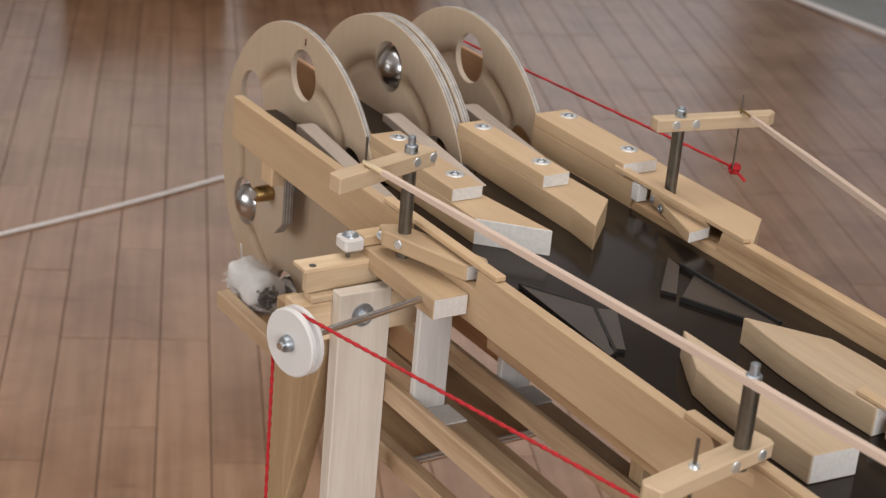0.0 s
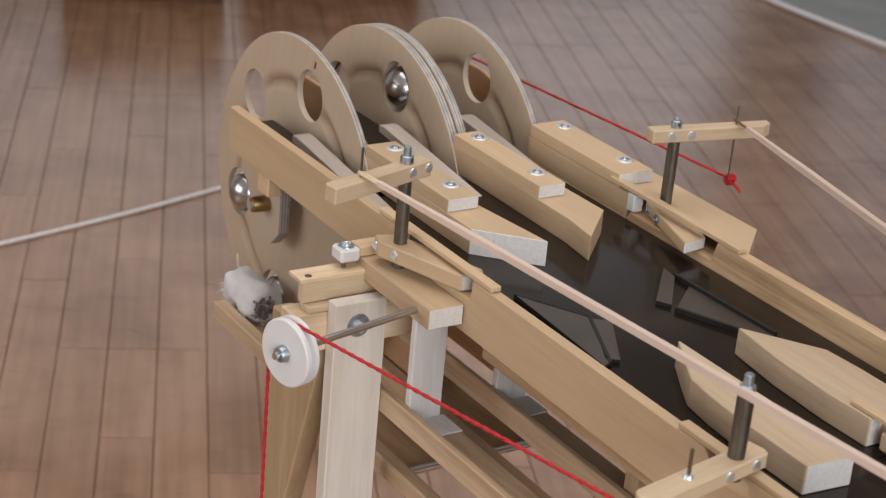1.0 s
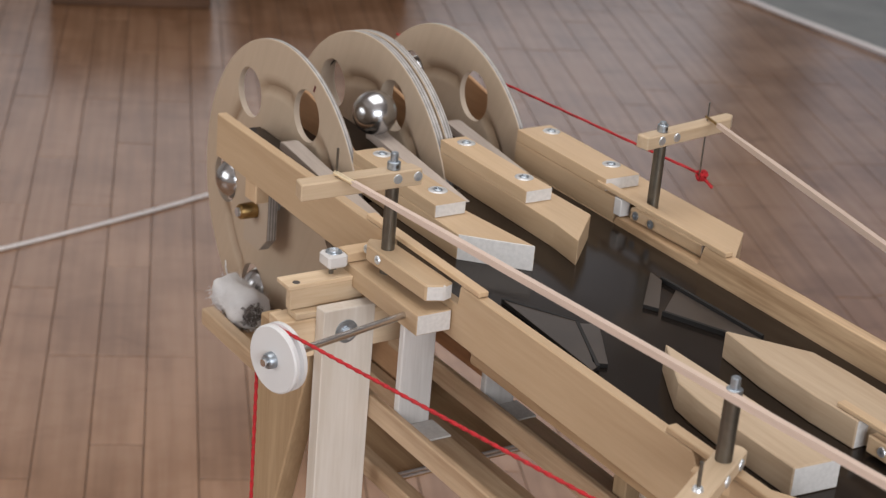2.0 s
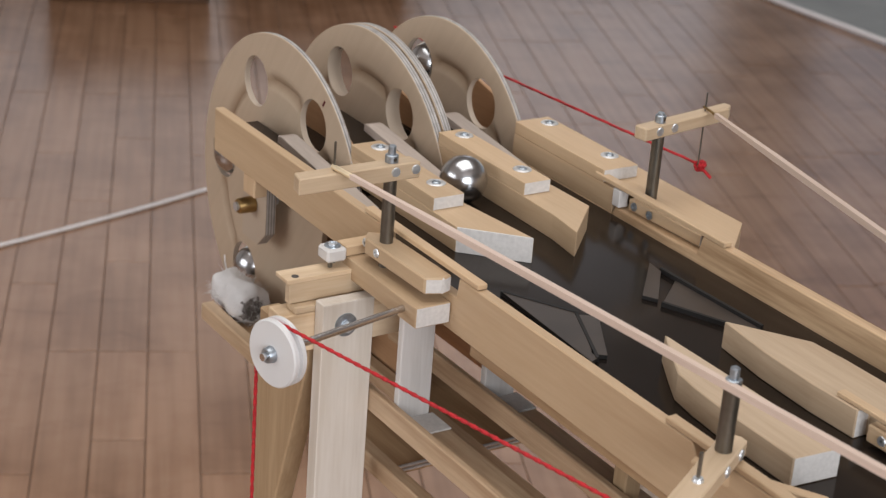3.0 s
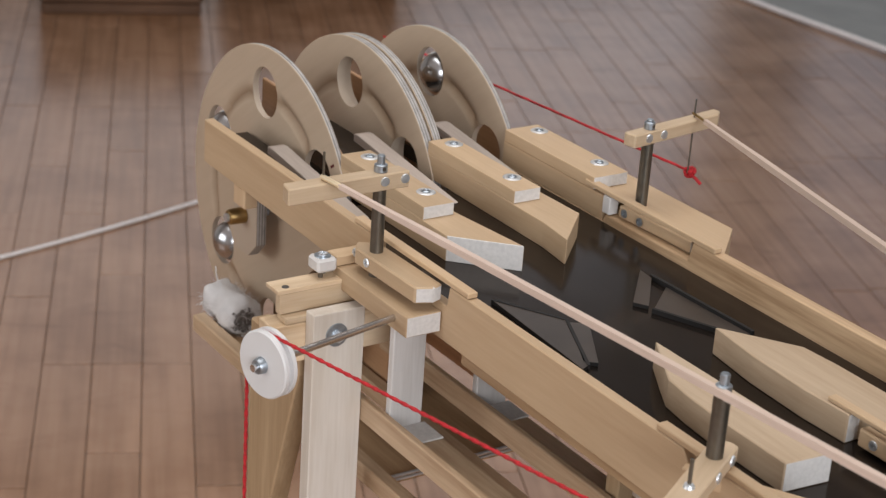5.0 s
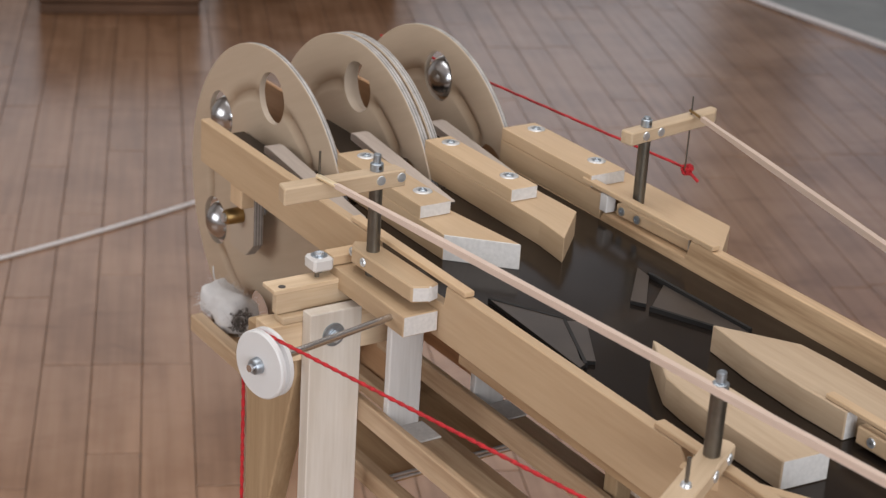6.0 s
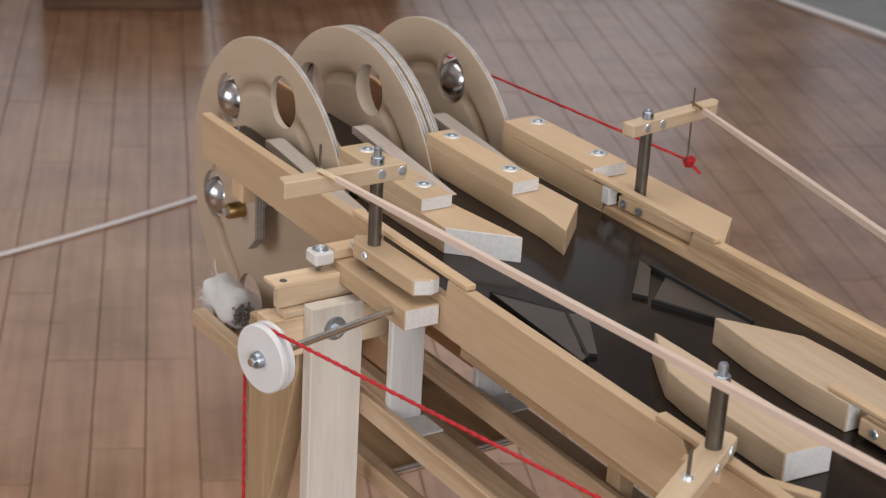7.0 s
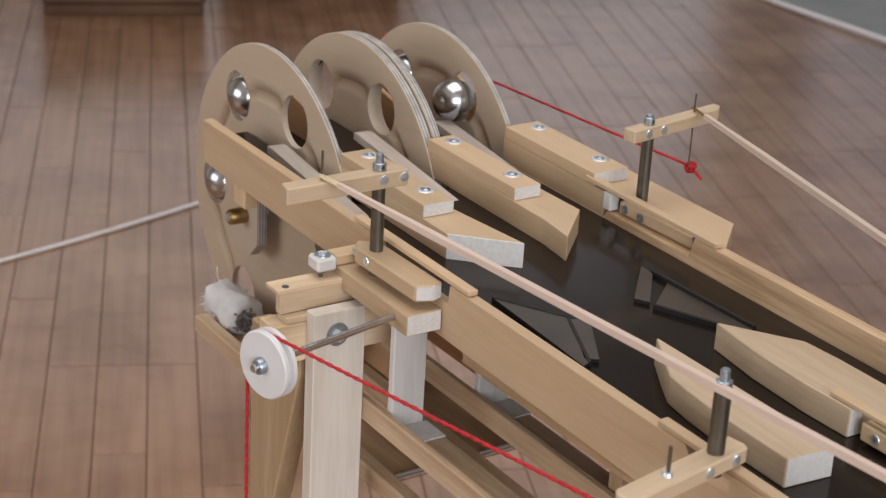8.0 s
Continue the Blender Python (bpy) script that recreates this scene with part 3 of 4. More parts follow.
        part("channel_pin", tube([(0.0095, -0.1243 + dy, -0.1675), (0.0095, -0.066 + dy, -0.1675)], 0.0012, 10), M_ZINC, f, "steel cross pin", True)
    part("trough_floor", box(-0.30, 0.002, -0.0488, 0.004, -0.176, -0.169, 0.0008), M_OAK_X, f, "smooth brown trough floor")
    part("deck_bearer", box(0.062, 0.80, -0.105, -0.090, -0.050, -0.0142, 0.001), M_OAK_X, f, "brown wooden deck bearer")
    part("deck_bearer", box(0.062, 0.80, -0.032, -0.018, -0.060, -0.0142, 0.001), M_OAK_X, f, "brown wooden deck bearer")
    part("deck_bearer", box(0.035, 0.80, 0.06, 0.0745, -0.050, -0.0142, 0.001), M_OAK_X, f, "brown wooden deck bearer")
    for x in (0.185, 0.42):
        part("spacer", box(x, x + 0.014, -0.064, -0.050, -0.1110, -0.0142, 0.001), M_TAN_Z, f)
    # thin black pieces on the deck
    for pts in ([(0.071, -0.0885), (0.187, -0.0955), (0.184, -0.0885), (0.121, -0.060)],
                [(0.1245, -0.0605), (0.132, -0.049), (0.1838, -0.0802), (0.178, -0.0885)],
                [(0.0722, 0.0432), (0.1167, 0.0015), (0.1267, 0.0078), (0.088, 0.0412)],
                [(0.1316, 0.0074), (0.178, 0.028), (0.1912, 0.0481), (0.1, 0.046)]):
        dp = part("deck_plate", prism(pts, -0.0019, -0.0012 if pts[0][0] == 0.1316 else 0.0012, 0.0002), [M_PLATE, M_GROOVE_DARK], f, "thin black plate on the deck")
        for p in dp.data.polygons:
            p.material_index = 0 if p.normal.z > 0.7 else 1
    # thin raised strips draw the shade of the grooves round the plates
    for a, b in (((0.071, -0.0885), (0.121, -0.060)), ((0.121, -0.060), (0.184, -0.0885)), ((0.0835, 0.0445), (0.1912, 0.0481)), ((0.1316, 0.0074), (0.178, 0.028))):
        a, b = Vector((*a, 0)), Vector((*b, 0))
        q = (b - a).normalized().cross(Vector((0, 0, 1))) * 0.0012
        part("seam", prism([tuple((a - q).xy), tuple((b - q).xy), tuple((b + q).xy), tuple((a + q).xy)], -0.0019, 0.0016, 0.0), M_GROOVE_DARK, f, "dark strip standing for the shaded groove along a plate")
    part("notch_block", box(-0.0255, -0.0165, 0.0812, 0.0905, 0.0052, 0.0195, 0.0006), M_STOP, f, "pale grey block in the notch")
    return f


frame_ob = machine_frame()


# ---- lifting wheels ----
AXIS_Y = Matrix(((1, 0, 0, 0), (0, 0, 1, 0), (0, -1, 0, 0), (0, 0, 0, 1)))
WX, WZ, WR = -0.284, -0.0627, 0.1442
HOLE_R, HOLE_C = 0.0222, 0.104


def wheel_disc(name, y0, y1, parent, groove=0.0, label="", hole=HOLE_R):
    """A plywood disc with six round holes, axis along y; its near face has a turned groove through the holes."""
    bm = bmesh.new()
    n = 14
    mid = [HOLE_C - hole * math.cos(math.pi * i / 18) for i in range(19)]
    rad = [0.0042, 0.03, 0.055, 0.072] + mid + [0.132, WR - 0.0006, WR]
    lo, hi = 4, 4 + 18

    def grid(y, sign, depth):
        rows = []
        for i, r in enumerate(rad):
            d = 0.0
            if lo <= i <= hi:
                d = math.acos(max(-1, min(1, (r * r + HOLE_C ** 2 - hole ** 2) / (2 * r * HOLE_C))))
            q = abs(r - HOLE_C) / 0.0075
            dip = depth * 0.5 * (1 + math.cos(math.pi * q)) if q < 1 else 0.0
            row = []
            for h in range(6):
                for j in range(n + 1):
                    a = radians(60 * h) + d + (radians(60) - 2 * d) * j / n
                    yy = y + dip * min(1, j / 2, (n - j) / 2)
                    if i == len(rad) - 1:
                        yy = y + sign * 0.0006
                    row.append(bm.verts.new((r * math.cos(a), yy, r * math.sin(a))))
            rows.append(row)
        for i in range(len(rad) - 1):
            for h in range(6):
                for j in range(n):
                    k = h * (n + 1) + j
                    bm.faces.new((rows[i][k], rows[i][k + 1], rows[i + 1][k + 1], rows[i + 1][k]))
        return rows

    f, g = grid(y0, 1, groove), grid(y1, -1, 0.0)
    walls = []
    for h in range(6):
        for k in (h * (n + 1), h * (n + 1) + n):
            for i in range(lo, hi):
                walls.append(bm.faces.new((f[i][k], f[i + 1][k], g[i + 1][k], g[i][k])))
        for j in range(n):
            k = h * (n + 1) + j
            walls.append(bm.faces.new((f[-1][k], f[-1][k + 1], g[-1][k + 1], g[-1][k])))
            walls.append(bm.faces.new((f[0][k], f[0][k + 1], g[0][k + 1], g[0][k])))
    for w in walls:
        w.material_index = 1 if w.calc_center_median().xz.length > WR - 0.002 else 2
    bmesh.ops.remove_doubles(bm, verts=bm.verts, dist=1e-6)
    bmesh.ops.recalc_face_normals(bm, faces=bm.faces)
    return part(name, bm, [M_WHEEL, M_PLY_EDGE, M_PLY], parent, label, True)


def lift_wheel(near, layers, label, group="lifting wheels on one axle"):
    w = thing("lifting_wheel", label, "wheel", pose(WX, near, D + WZ), group)
    for i, (y0, y1) in enumerate(layers):
        wheel_disc("disc", y0, y1, w, 0.0030 if i == 0 else 0.0, "", HOLE_R if i == 0 else HOLE_R + 0.0055)
    # a solid dark ring paints the shade between two discs
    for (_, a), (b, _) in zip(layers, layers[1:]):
        part("spacer", lathe([(0.125, a), (0.1405, a), (0.1405, b), (0.125, b)], 96, AXIS_Y), M_RECESS, w, "dark ring standing for the shaded gap between the discs", True)
    part("hub", lathe([(0.0, layers[-1][1]), (0.02, layers[-1][1]), (0.02, layers[-1][1] + 0.012), (0.0, layers[-1][1] + 0.012)], 28, AXIS_Y), M_BEECH_Y, w)
    return w


WHEELS = [lift_wheel(-0.078, [(0, 0.0052)], "thin birch plywood wheel with six round ball holes"),
          lift_wheel(0.005, [(0, 0.0075), (0.0092, 0.0168)], "double birch plywood wheel with six round ball holes"),
          lift_wheel(0.088, [(0, 0.0052)], "thin birch plywood wheel with six round ball holes")]

part("ink_mark", box(0.1305, 0.1365, -0.0004, 0.0002, -0.001, 0.001, 0), M_INK, WHEELS[0], "small red ink mark")

# ---- balls ----
BALL = 0.019


def ball():
    bm = bmesh.new()
    bmesh.ops.create_uvsphere(bm, u_segments=48, v_segments=32, radius=BALL)
    ob = new("steel_ball", to_mesh("steel_ball", bm, M_STEEL, True))
    return tagged(ob, "polished steel ball with soft reflections", "ball", "steel balls of the machine")


BALLS = [ball() for _ in range(5)]


LEVERS = "swinging levers of the machine"


def collar(z0, z1, top, parent, r=0.0056):
    c = part("collar", lathe([(0, z0), (r, z0), (r, z1 - 0.0006), (r - 0.0008, z1), (0.0028, z1), (0.0028, top - 0.0008), (0.0021, top), (0, top)], 24), M_SCREW, parent, "grey steel collar and stub", True)
    part("set_screw", lathe([(0, 0), (0.0014, 0), (0.0014, 0.0004), (0, 0.0004)], 12, pose(r - 0.0003, 0.0, (z0 + z1) / 2, 0, 90, 0)), M_ROD, c)
    return c


def side_screws(arm, x, ys, z):
    for y in ys:
        s = part("screw", lathe([(0, 0), (0.0036, 0), (0.0033, 0.0009), (0, 0.0012)], 18, pose(x, y, z, 0, 90, 0)), M_ZINC, arm, "blue-grey zinc screw head", True)


def lever_a():
    v = thing("swing_lever", "beech arm and finger on a dark steel rod", "lever", pose(-0.003, -0.1395, D), LEVERS)
    part("rod", tube([(0, 0, -0.0004), (0, 0, 0.067)], 0.0049, 18), M_ROD, v, "dark oiled steel rod", True)
    arm = part("arm", prism([(-0.0065, -0.074), (0.0065, -0.0765), (0.0065, 0.0205), (-0.0065, 0.0185)], 0.0665, 0.079, 0.0009), M_MAPLE_Y, v)
    side_screws(arm, 0.0065, (0.0, 0.0165), 0.0735)
    collar(0.0792, 0.0848, 0.0915, v, 0.0048)
    part("pin", tube([(0, -0.046, 0.0665), (0, -0.046, 0.1)], 0.0009, 8), M_ROD, v, "thin steel pin")
    fin = part("finger", prism([(-0.022, -0.003), (-0.012, -0.0105), (0.066, -0.0085), (0.071, 0.004), (0.068, 0.0125), (-0.012, 0.0105)], 0.0058, 0.0182, 0.0012), [M_BEECH_X, M_LIT_SAWN], v, "beech finger below the arm")
    white_ends(fin)
    for x in (-0.016, 0.004):
        part("screw", lathe([(0, 0), (0.0034, 0), (0.003, 0.001), (0.0012, 0.001), (0.001, 0.0), (0, 0)], 16, pose(x, -0.0103 if x > 0 else -0.0077, 0.0125, 90, 0, 0)), M_ZINC, fin, "zinc screw head", True)
    return v


def lever_b():
    v = thing("swing_lever", "beech arm with a hanging wire on a dark steel rod", "lever", pose(0.001, 0.098, D), LEVERS)
    part("rod", tube([(0, 0, 0.0178), (0, 0, 0.0705)], 0.0047, 18), M_ROD, v, "dark oiled steel rod", True)
    arm = part("arm", prism([(-0.006, -0.022), (0.006, -0.022), (0.006, 0.075), (0.001, 0.0835), (-0.006, 0.0835)], 0.07, 0.0805, 0.0009), M_MAPLE_Y, v)
    side_screws(arm, 0.006, (-0.006, 0.011), 0.0755)
    c = collar(0.0807, 0.0865, 0.0885, v, 0.0042)
    part("pin", tube([(0, 0.053, 0.0955), (0, 0.053, 0.0335)], 0.0007, 8), M_ROD, v, "thin steel wire")
    turn = pose(0, 0, 0, 0, 0, -9.6)
    outline = [(turn @ Vector((x, y, 0)))[:2] for x, y in ((-0.012, -0.0115), (0.0713, -0.0075), (0.0605, 0.0125), (-0.012, 0.0105))]
    fin = part("finger", prism(outline, 0.0055, 0.0150, 0.0008), [M_BEECH_X, M_LIT_SAWN], v, "beech finger in the slot below the slat")
    for p in fin.data.polygons:
        p.material_index = 1 if p.normal.x > 0.7 else 0
    for x in (-0.005, 0.014):
        part("screw", lathe([(0, 0), (0.0034, 0), (0.0034, 0.0010), (0.0016, 0.0012), (0.0014, 0.0004), (0, 0.0004)], 14, turn @ pose(x, -0.0113 + 0.00006 * x, 0.0103, 90, 0, 0)), M_SCREW, fin, "dull zinc screw head", True)
    return v


def lever_c():
    v = thing("swing_lever", "beech arm below a standing steel rod", "lever", pose(0.3597, -0.1368, D), LEVERS)
    part("rod", tube([(0, 0, 0.0205), (0, 0, 0.073)], 0.0050, 18), M_ROD, v, "dark oiled steel rod", True)
    arm = part("arm", prism([(-0.008, -0.074), (-0.0045, -0.078), (0.008, -0.076), (0.008, 0.019), (0.004, 0.0215), (-0.008, 0.0215)], 0.0246, 0.0345, 0.0009), M_MAPLE_Y, v)
    side_screws(arm, 0.008, (-0.014, 0.009), 0.0295)
    collar(0.0725, 0.0795, 0.0862, v, 0.0047)
    w = part("washer", lathe([(0, 0.0345), (0.0034, 0.0345), (0.0028, 0.0365), (0, 0.037)], 16, pose(0, -0.041, 0)), M_ZINC, v, "bright pin foot", True)
    part("pin", tube([(0, -0.041, 0.014), (0, -0.041, 0.052)], 0.0012, 8), M_ROD, v, "thin steel pin")
    part("finger", prism([(-0.02, 0.007), (0.06, 0.0075), (0.06, 0.0145), (-0.02, 0.0145)], 0.0077, 0.0175, 0.0008), M_BEECH_X, v, "beech finger below the slat")
    return v


LEVER_A, LEVER_B, LEVER_C = lever_a(), lever_b(), lever_c()
M_STICK = wood("pale_stick", (0.62, 0.49, 0.41), (0.53, 0.41, 0.335), "x", jitter=0.02)


def push_stick(start, end, label, tip=True, w=0.0022, tip_r=0.0019, tip_mat=None):
    """A square stick with a tapered start; the thing stands at its start."""
    a, b = Vector(start), Vector(end)
    d = (b - a)
    u = d.normalized()
    side = Vector((-u.y, u.x, 0)).normalized()
    up = u.cross(side) * -1
    rot = Matrix((( u.x, side.x, up.x, 0), (u.y, side.y, up.y, 0), (u.z, side.z, up.z, 0), (0, 0, 0, 1)))
    if rot.determinant() < 0:
        rot = Matrix((( u.x, side.x, -up.x, 0), (u.y, side.y, -up.y, 0), (u.z, side.z, -up.z, 0), (0, 0, 0, 1)))
    v = thing("push_stick", label, "stick", Matrix.Translation(a + Vector((0, 0, D))) @ rot, "push sticks of the levers")
    L = d.length
    bm = bmesh.new()
    rings = []
    for x, r in ((0.018, 0.0017), (0.055, w * 0.8), (0.11, w), (L, w)):
        rings.append([bm.verts.new((x, r * cy, r * cz)) for cy, cz in ((-1, -1), (1, -1), (1, 1), (-1, 1))])
    for p, q in zip(rings, rings[1:]):
        for i in range(4):
            bm.faces.new((p[i], p[(i + 1) % 4], q[(i + 1) % 4], q[i]))
    bm.faces.new(rings[0][::-1]), bm.faces.new(rings[-1])
    part("shaft", finish(bm, 0.0012), M_STICK, v)
    if tip:
        part("tip", tube([(-0.003, 0, 0), (0.019, 0, 0)], tip_r, 12), tip_mat or M_TIP, v, "slim metal tip", True)
    return v


M_TIP = plain("bright_brass", (0.85, 0.72, 0.50), 0.4, 0.7, 0.05, 100)
PIN_A0, PIN_A1 = (0.0096, -0.1838, 0.0815), (-0.0014, -0.1855, 0.0815)
STICK_A = push_stick(PIN_A1, (0.78, -0.0903, 0.0705), "long pale square stick with a brass tip")
PIN_B1 = (-0.0078, 0.1503, 0.083)
STICK_B = push_stick(PIN_B1, (0.62, 0.0038, 0.083), "long pale square stick on the far arm", True, 0.0023, 0.0011, M_BRASS)
PIN_C0 = (0.3672, -0.1771, 0.0215)
STICK_C = push_stick(PIN_C0, (0.95, -0.098, 0.0215), "pale square stick under the arm", False, 0.003)


# ---- pulley and cords ----
def pulley():
    ax = Vector((-0.2199, 0.9755, 0)).normalized()
    e = Vector((ax.y, -ax.x, 0))
    c = Vector((0.0770, -0.2669, -0.0072))
    rot = Matrix(((e.x, 0, ax.x, 0), (e.y, 0, ax.y, 0), (0, -1, 0, 0), (0, 0, 0, 1)))
    v = thing("pulley", "white plastic pulley on a steel axle rod", "pulley", Matrix.Translation(c + Vector((0, 0, D))) @ rot)
    R = 0.0233
    part("sheave", lathe([(0.0027, -0.0055), (R - 0.001, -0.0055), (R, -0.0045), (R, -0.0016), (R - 0.004, -0.0002), (R - 0.004, 0.0002), (R, 0.0016), (R, 0.0045), (R - 0.001, 0.0055), (0.0027, 0.0055)], 64), M_WHITE, v, "white plastic sheave", True)
    part("axle_rod", tube([(0, 0, -0.0135), (0, 0, 0.1135)], 0.0026, 14), M_CHROME, v, "steel axle rod", True)
    part("hub", lathe([(0.0027, -0.0105), (0.0046, -0.0105), (0.0052, -0.0098), (0.0058, -0.0056), (0.0027, -0.0056)], 20), M_SCREW, v, "grey steel hub collar", True)
    # the cord hangs from the near side, runs over the top and away
    rr = R - 0.0022
    pts = between(c - e * rr + Vector((0, 0, -0.72)), c - e * rr, 0.0012)
    for i in range(1, 31):
        a = math.pi - i / 30 * radians(78)
        pts.append(c + e * (rr * math.cos(a)) + Vector((0, 0, rr * math.sin(a))))
    last = pts[-1]
    far = c + e * 0.28 + Vector((0, 0, 0.022))
    pts += between(last, far + (far - last) * 0.8, 0.0012)[1:]
    ob = new("red_cord", to_mesh("red_cord", tube(pts, 0.00115, 9, 0.9, 2), M_CORD, True))
    ob.location = (0, 0, D)
    tagged(ob, "braided red cord hanging over the white pulley", "cord")
    w = new("cord_weight", to_mesh("cord_weight", lathe([(0, -0.06), (0.014, -0.06), (0.016, -0.057), (0.016, -0.004), (0.004, 0.0), (0, 0.0)], 24), M_ROD, True))
    w.location = c - e * rr + Vector((0, 0, D - 0.72))
    tagged(w, "dark steel weight on the end of the red cord", "weight")
    return v


PULLEY = pulley()


def far_cord():
    a, b = Vector((-0.0088, 0.1535, 0.0345)), Vector((-0.2972, 0.16, 0.0196))
    b = a + (b - a) * 1.7
    v = thing("red_cord", "taut red cord knotted to the far arm's wire", "cord", Matrix.Translation(a + Vector((0, 0, D))))
    part("strand", tube(between((0, 0, 0), b - a, 0.005), 0.00105, 9, 0.9, 3), M_CORD, v, "", True)
    bm = tube([(0.004 * math.cos(k * 0.5) * (1 - k / 60), 0.003 * math.sin(k * 0.9), 0.0035 * math.sin(k * 0.5) - 0.001) for k in range(40)], 0.0014, 8)
    part("knot", bm, M_CORD, v, "", True)
    part("loose_end", tube([(0.001, 0, -0.002), (0.006, 0.002, -0.005), (0.010, 0.004, -0.0085)], 0.0013, 8), M_CORD, v, "", True)
    return v


FAR_CORD = far_cord()


def wool_pad():
    rnd = random.Random(4)
    v = thing("wool_pad", "grey fluffy wool roll with a sooty dark end", "pad", pose(-0.290, -0.107, D - 0.169, 0, 0, -1))
    bm = bmesh.new()
    rings, K = [], 36
    prof = [(-0.046, 0.0), (-0.046, 0.010), (-0.045, 0.0165), (-0.040, 0.0205), (-0.028, 0.0210), (-0.016, 0.0190), (-0.004, 0.0200), (0.010, 0.0225), (0.022, 0.0225), (0.030, 0.0215), (0.036, 0.0190), (0.0385, 0.0150), (0.039, 0.010), (0.039, 0.0)]
    for x, rr in prof:
        x, rr = x * 0.70, rr * 0.80
        ring = []
        for k in range(K):
            a = 2 * math.pi * k / K
            q = Vector((x * 60, math.cos(a) * 1.6, math.sin(a) * 1.6))
            g = rr * (1 + 0.2 * noise.noise(q) + 0.09 * noise.noise(q * 3.1))
            ring.append(bm.verts.new((x + 0.002 * noise.noise(q * 2 + Vector((5, 0, 0))), g * math.cos(a), max(0.0, 0.0155 + g * math.sin(a)))))
        rings.append(ring)
    for i, (p, q) in enumerate(zip(rings, rings[1:])):
        for k in range(K):
            try:
                f = bm.faces.new((p[k], p[(k + 1) % K], q[(k + 1) % K], q[k]))
                m = f.calc_center_median()
                f.material_index = 1 if i >= 9 and Vector((m.y + 0.002, m.z - 0.0150)).length < 0.0105 + 0.003 * noise.noise(m * 900) else 0
            except ValueError:
                pass
    bmesh.ops.remove_doubles(bm, verts=bm.verts, dist=1e-5)
    bmesh.ops.recalc_face_normals(bm, faces=bm.faces)
    part("roll", bm, [M_WOOL, M_SOOT], v, "", True)
    fz = bmesh.new()
    for i in range(900):
        a, x = rnd.uniform(0, 2 * math.pi), rnd.uniform(-0.031, 0.024)
        r0 = 0.0164 * math.sqrt(max(0.15, 1 - (x / 0.052) ** 4))
        n0 = Vector((rnd.uniform(-0.5, 0.5), math.cos(a), math.sin(a))).normalized()
        p0 = Vector((x, r0 * math.cos(a), 0.0155 + r0 * math.sin(a)))
        if p0.z < 0.004:
            continue
        tgt = p0 + n0 * rnd.uniform(0.002, 0.006) + Vector((rnd.uniform(-1, 1), rnd.uniform(-1, 1), rnd.uniform(-1, 1))) * 0.003
        sd = n0.cross(Vector((0.3, 0.5, 0.8))).normalized() * 0.00022
        vs = [fz.verts.new(p0 + sd), fz.verts.new(p0 - sd), fz.verts.new(tgt)]
        fz.faces.new(vs)
    for i in range(520):
        a, r0 = rnd.uniform(0, 2 * math.pi), 0.0158 * math.sqrt(rnd.uniform(0, 1))
        p0 = Vector((0.0275, r0 * math.cos(a), max(0.002, 0.0155 + r0 * math.sin(a))))
        tgt = p0 + Vector((rnd.uniform(0.0005, 0.003), rnd.uniform(-1, 1) * 0.005, rnd.uniform(-1, 1) * 0.005))
        sd = Vector((0, rnd.uniform(-1, 1), rnd.uniform(-1, 1))).normalized() * 0.00022
        face = fz.faces.new([fz.verts.new(p0 + sd), fz.verts.new(p0 - sd), fz.verts.new(tgt)])
        face.material_index = 1 if r0 < 0.0100 and rnd.random() < 0.5 else 0
    tagged(part("fluff", fz, [M_WOOL, M_SOOT], v), kind="stuff")
    part("wisp", tube([(-0.030, 0, 0.030), (-0.032, -0.001, 0.037), (-0.034, 0, 0.039), (-0.037, 0.001, 0.041)], 0.0006, 6), M_WOOL, v)
    return v


WOOL = wool_pad()


# ---- moving things ----
def wheel_angle(t):
    return 87.2 - 10.33 * t


def ride(t, hole, near, out=0.011, drop=0.0015):
    a = radians(wheel_angle(t) + 60 * hole)
    return WX + HOLE_C * math.cos(a), near + out, D + WZ + HOLE_C * math.sin(a) - drop


ROLL_T = (1.9, 2.2, 2.5, 2.8, 3.0, 3.2, 3.5, 3.6, 3.8, 4.0, 4.2, 4.4, 4.5, 4.7, 5.8)
ROLL_X = (-0.244, -0.215, -0.172, -0.1206, -0.0906, -0.057, 0.016, 0.046, 0.0997, 0.156, 0.212, 0.266, 0.2885, 0.3383, 0.62)


def swing(ob, x, y, rows):
    walk(ob, [(t, pose(x, y, D, 0, 0, a)) for t, a in rows])


def slide(ob, rows):
    m = ob.matrix_world.copy()
    walk(ob, [(t, Matrix.Translation(d) @ m) for t, d in rows])


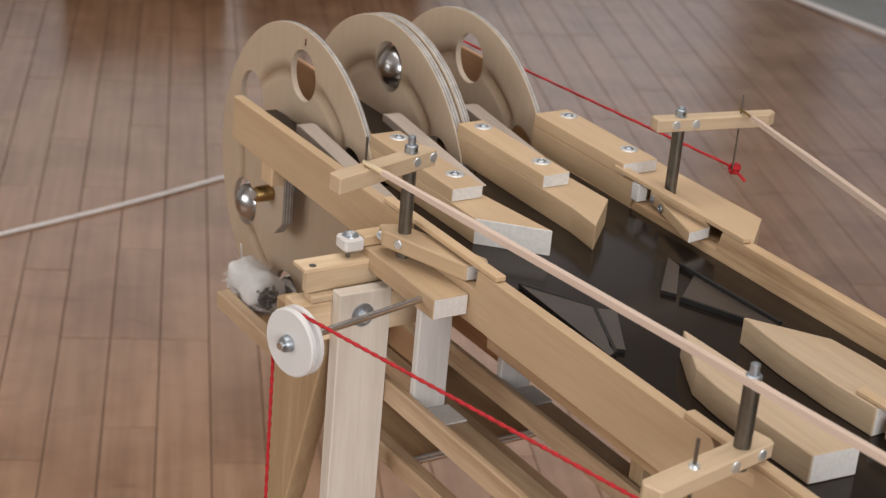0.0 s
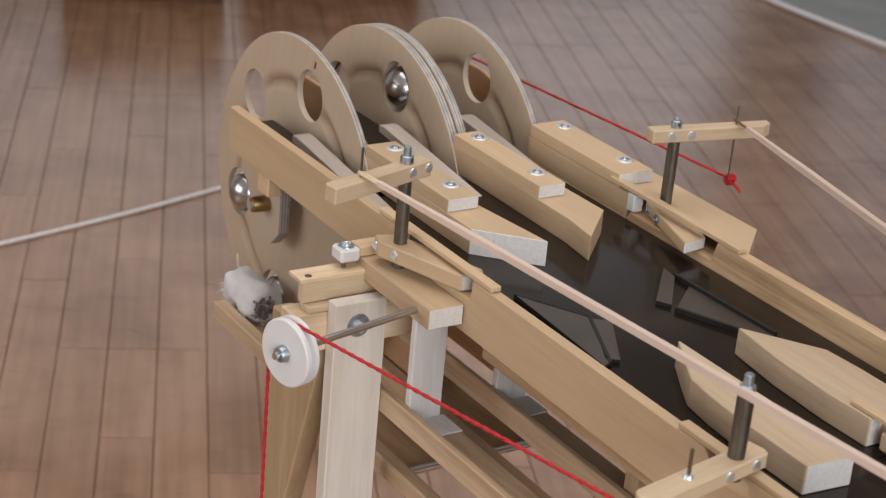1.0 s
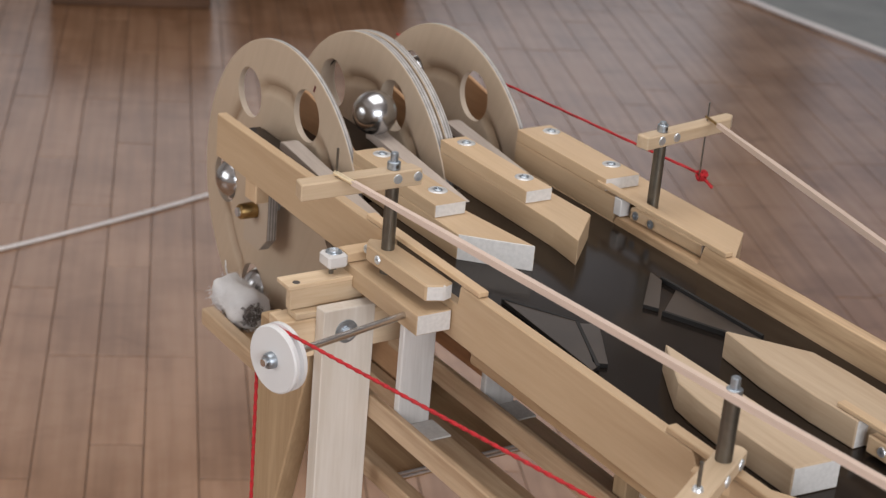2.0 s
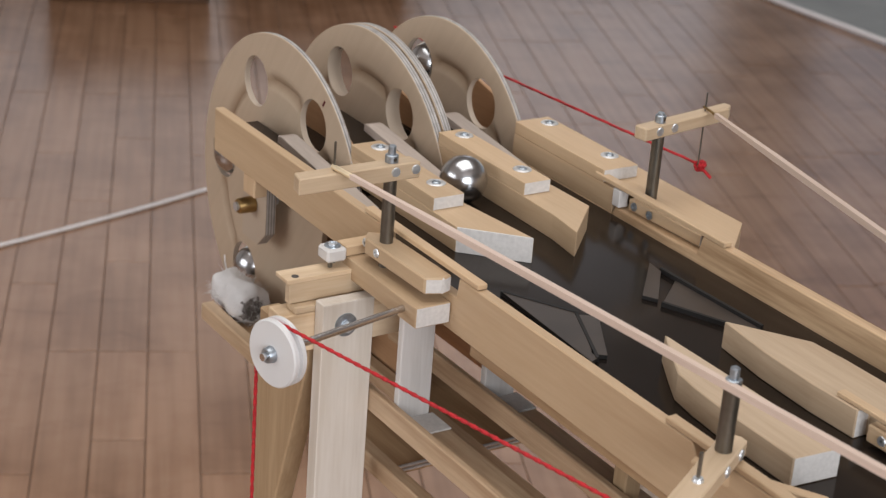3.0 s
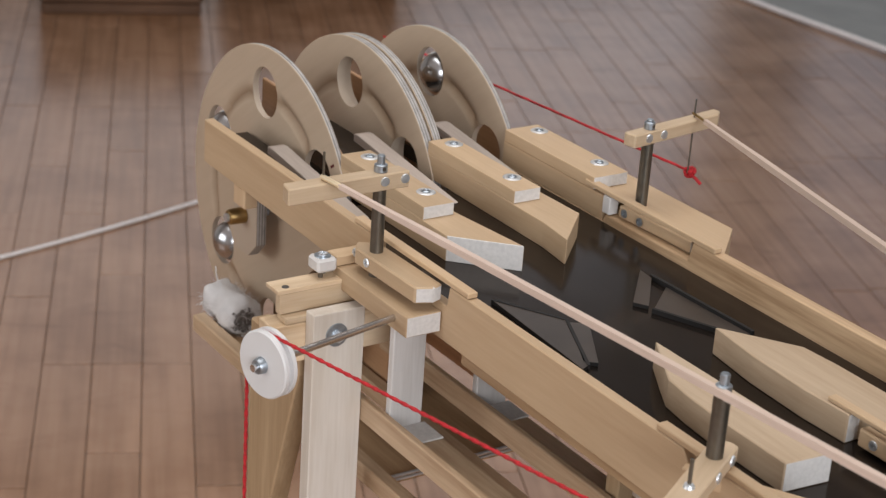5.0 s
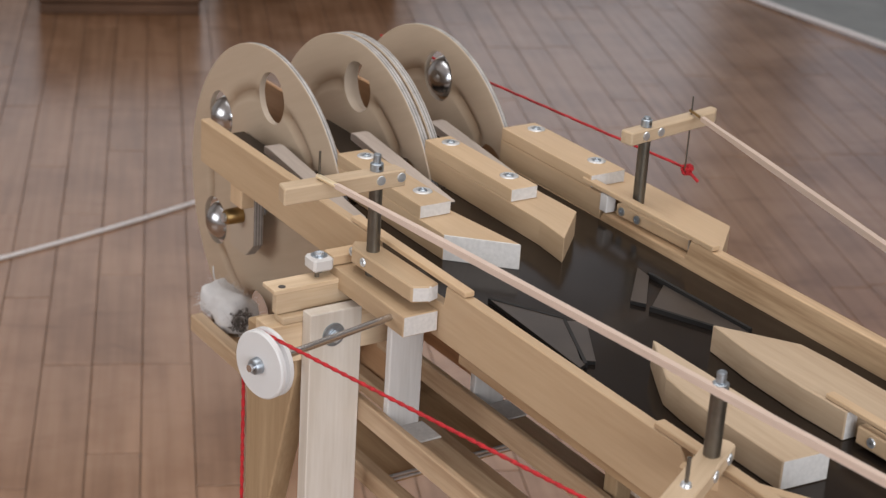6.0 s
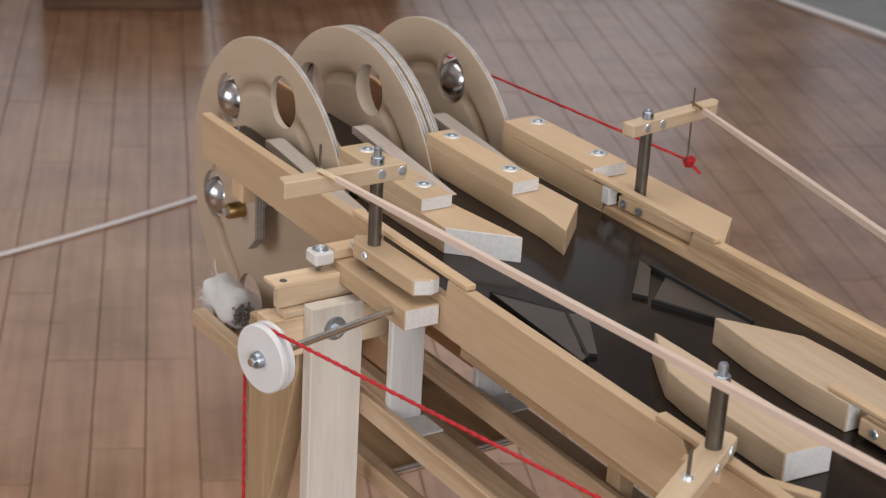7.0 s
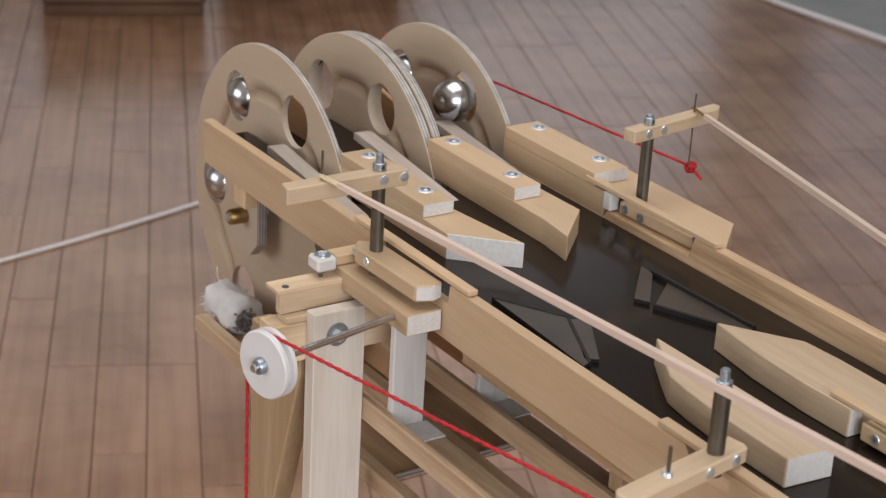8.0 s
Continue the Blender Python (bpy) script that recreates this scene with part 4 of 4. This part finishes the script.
def motions():
    swing(LEVER_A, -0.003, -0.1395, ((0, 16.5), (1.43, 16.5), (1.5, 6), (1.6, 1.0), (1.75, 0), (8, 0)))
    swing(LEVER_B, 0.001, 0.098, ((0, -10.3), (1.43, -10.3), (1.5, 4.5), (1.6, 9.0), (1.75, 9.6), (8, 9.6)))
    swing(LEVER_C, 0.3597, -0.1368, ((0, 10.6), (1.66, 10.6), (1.76, 24), (1.9, 30), (7.2, 30), (7.3, 16), (7.38, 10.6), (8, 10.6)))
    far, near = Vector((0.0131, 0.0019, 0)), Vector((0, 0, 0))
    slide(STICK_A, ((0, far), (1.43, far), (1.5, far * 0.36), (1.6, far * 0.06), (1.75, near), (8, near)))
    far_b = Vector((0.0180, 0, 0))
    for ob in (STICK_B, FAR_CORD):
        slide(ob, ((0, far_b), (1.43, far_b), (1.5, far_b * 0.26), (1.6, far_b * 0.03), (1.75, near), (8, near)))
    c1 = Vector((0.0129, 0.0048, 0))
    slide(STICK_C, ((0, near), (1.66, near), (1.76, c1 * 0.7), (1.9, c1), (7.2, c1), (7.3, c1 * 0.28), (7.38, near), (8, near)))
    ts = [i / 15 for i in range(121)]
    for w, near in zip(WHEELS, (-0.078, 0.005, 0.088)):
        walk(w, [(t, pose(WX, near, D + WZ, 0, -wheel_angle(t), 0)) for t in (0, 2, 4, 6, 8)])
    for b, hole, near in ((BALLS[0], 2, -0.078), (BALLS[1], 3, -0.078), (BALLS[3], 2, 0.088)):
        walk(b, [(t, pose(*ride(t, hole, near), 0, -wheel_angle(t), 0)) for t in ts])
    rows, turn = [], 0.0
    for t in ts:
        x, y, z = ride(t, 0, 0.005)
        if t > 1.3:
            y -= 0.021 * min(1, (t - 1.3) / 0.6)
        if t > 1.9:
            x = float(np.interp(t, ROLL_T, ROLL_X))
            y = -0.017
            z = D + BALL + float(np.interp(x, (-0.243, -0.102), (0.0135, -0.002)))
            turn = (x + 0.244) / BALL
        rows.append((t, pose(x, y, z, 0, math.degrees(turn), 0)))
    walk(BALLS[2], rows)
    rows = []
    for t in ts:
        x, y, z = ride(t, 1, 0.088)
        y -= 0.02 * max(0, min(1, (t - 7.1) / 0.9))
        rows.append((t, pose(x, y, z)))
    walk(BALLS[4], rows)


def boards():
    """Strip floor: loose boards near the view, the rest joined."""
    rnd = random.Random(11)
    length = 0.72
    fixed = {0: 0.0, -2: 0.0, -1: -0.322, 1: -0.432, -3: -0.43, 11: 2.015, 12: 2.015, 13: 2.03, 2: 0.0, -4: 0.0}
    meshes = {}
    rest = bmesh.new()
    gap = 0.0008

    def plank(bm, s0, s1, k):
        r0, r1 = k * BOARD + gap, (k + 1) * BOARD - gap
        z = 0.0
        lo = [O + E1 * s + E2 * r for s, r in ((s0, r0), (s1, r0), (s1, r1), (s0, r1))]
        lo = [Vector((max(-5.2, min(5.0, p.x)), max(-5.0, min(5.2, p.y)), 0)) for p in lo]
        if (lo[2] - lo[0]).cross(lo[3] - lo[1]).length < 1e-3:
            return
        vs = [bm.verts.new(p + Vector((0, 0, z))) for p in lo]
        vb = [bm.verts.new(p + Vector((0, 0, z - 0.003))) for p in lo]
        bm.faces.new(vs[::-1])
        for i in range(4):
            bm.faces.new((vs[i], vs[(i + 1) % 4], vb[(i + 1) % 4], vb[i]))

    for k in range(-85, 86):
        s = fixed.get(k, rnd.uniform(0, length)) - 12 * length
        while s < 7.5:
            ln = length * rnd.choice((0.9, 1.0, 1.0, 1.1)) if k not in fixed else length
            if k == -1 and abs(s + 0.322) < 0.01:
                ln = 0.322
            elif k == -1 and abs(s) < 0.01:
                ln = length - 0.322
            s0, s1 = s + 0.0016, s + ln - 0.0016
            s += ln
            c = O + E1 * ((s0 + s1) / 2) + E2 * ((k + 0.5) * BOARD)
            if not (-5.5 < c.x < 5.3 and -5.3 < c.y < 5.5):
                continue
            near = -7 <= k <= 34 and -0.9 < (s0 + s1) / 2 < 3.0
            if not near:
                plank(rest, s0, s1, k)
                continue
            key = round(ln, 3)
            if key not in meshes:
                b = bmesh.new()
                h = (s1 - s0) / 2
                w = BOARD / 2 - gap
                e = 0.0007
                top = [b.verts.new((x, y, 0)) for x, y in ((-h + e, -w + e), (h - e, -w + e), (h - e, w - e), (-h + e, w - e))]
                rim = [b.verts.new((x, y, -e)) for x, y in ((-h, -w), (h, -w), (h, w), (-h, w))]
                low = [b.verts.new((x, y, -0.0035)) for x, y in ((-h, -w), (h, -w), (h, w), (-h, w))]
                b.faces.new(top)
                for p, q in ((top, rim), (rim, low)):
                    for i in range(4):
                        b.faces.new((q[i], q[(i + 1) % 4], p[(i + 1) % 4], p[i]))
                bmesh.ops.recalc_face_normals(b, faces=b.faces)
                meshes[key] = to_mesh("plank", b, M_FLOOR)
            ob = new("plank", meshes[key])
            ob.parent = floor
            ob.matrix_parent_inverse = floor.matrix_basis.inverted()
            flip = rnd.random() < 0.5
            ang = math.atan2(E1.y, E1.x) + (math.pi if flip else 0)
            ob.location = (c.x, c.y, rnd.uniform(-0.0003, 0.0003))
            ob.rotation_euler = (0, 0, ang)
    bmesh.ops.recalc_face_normals(rest, faces=rest.faces)
    ob = new("far_planks", to_mesh("far_planks", rest, M_FLOOR))
    ob.parent = floor
    ob.matrix_parent_inverse = floor.matrix_basis.inverted()
    tagged(ob, kind="stuff")


boards()
motions()
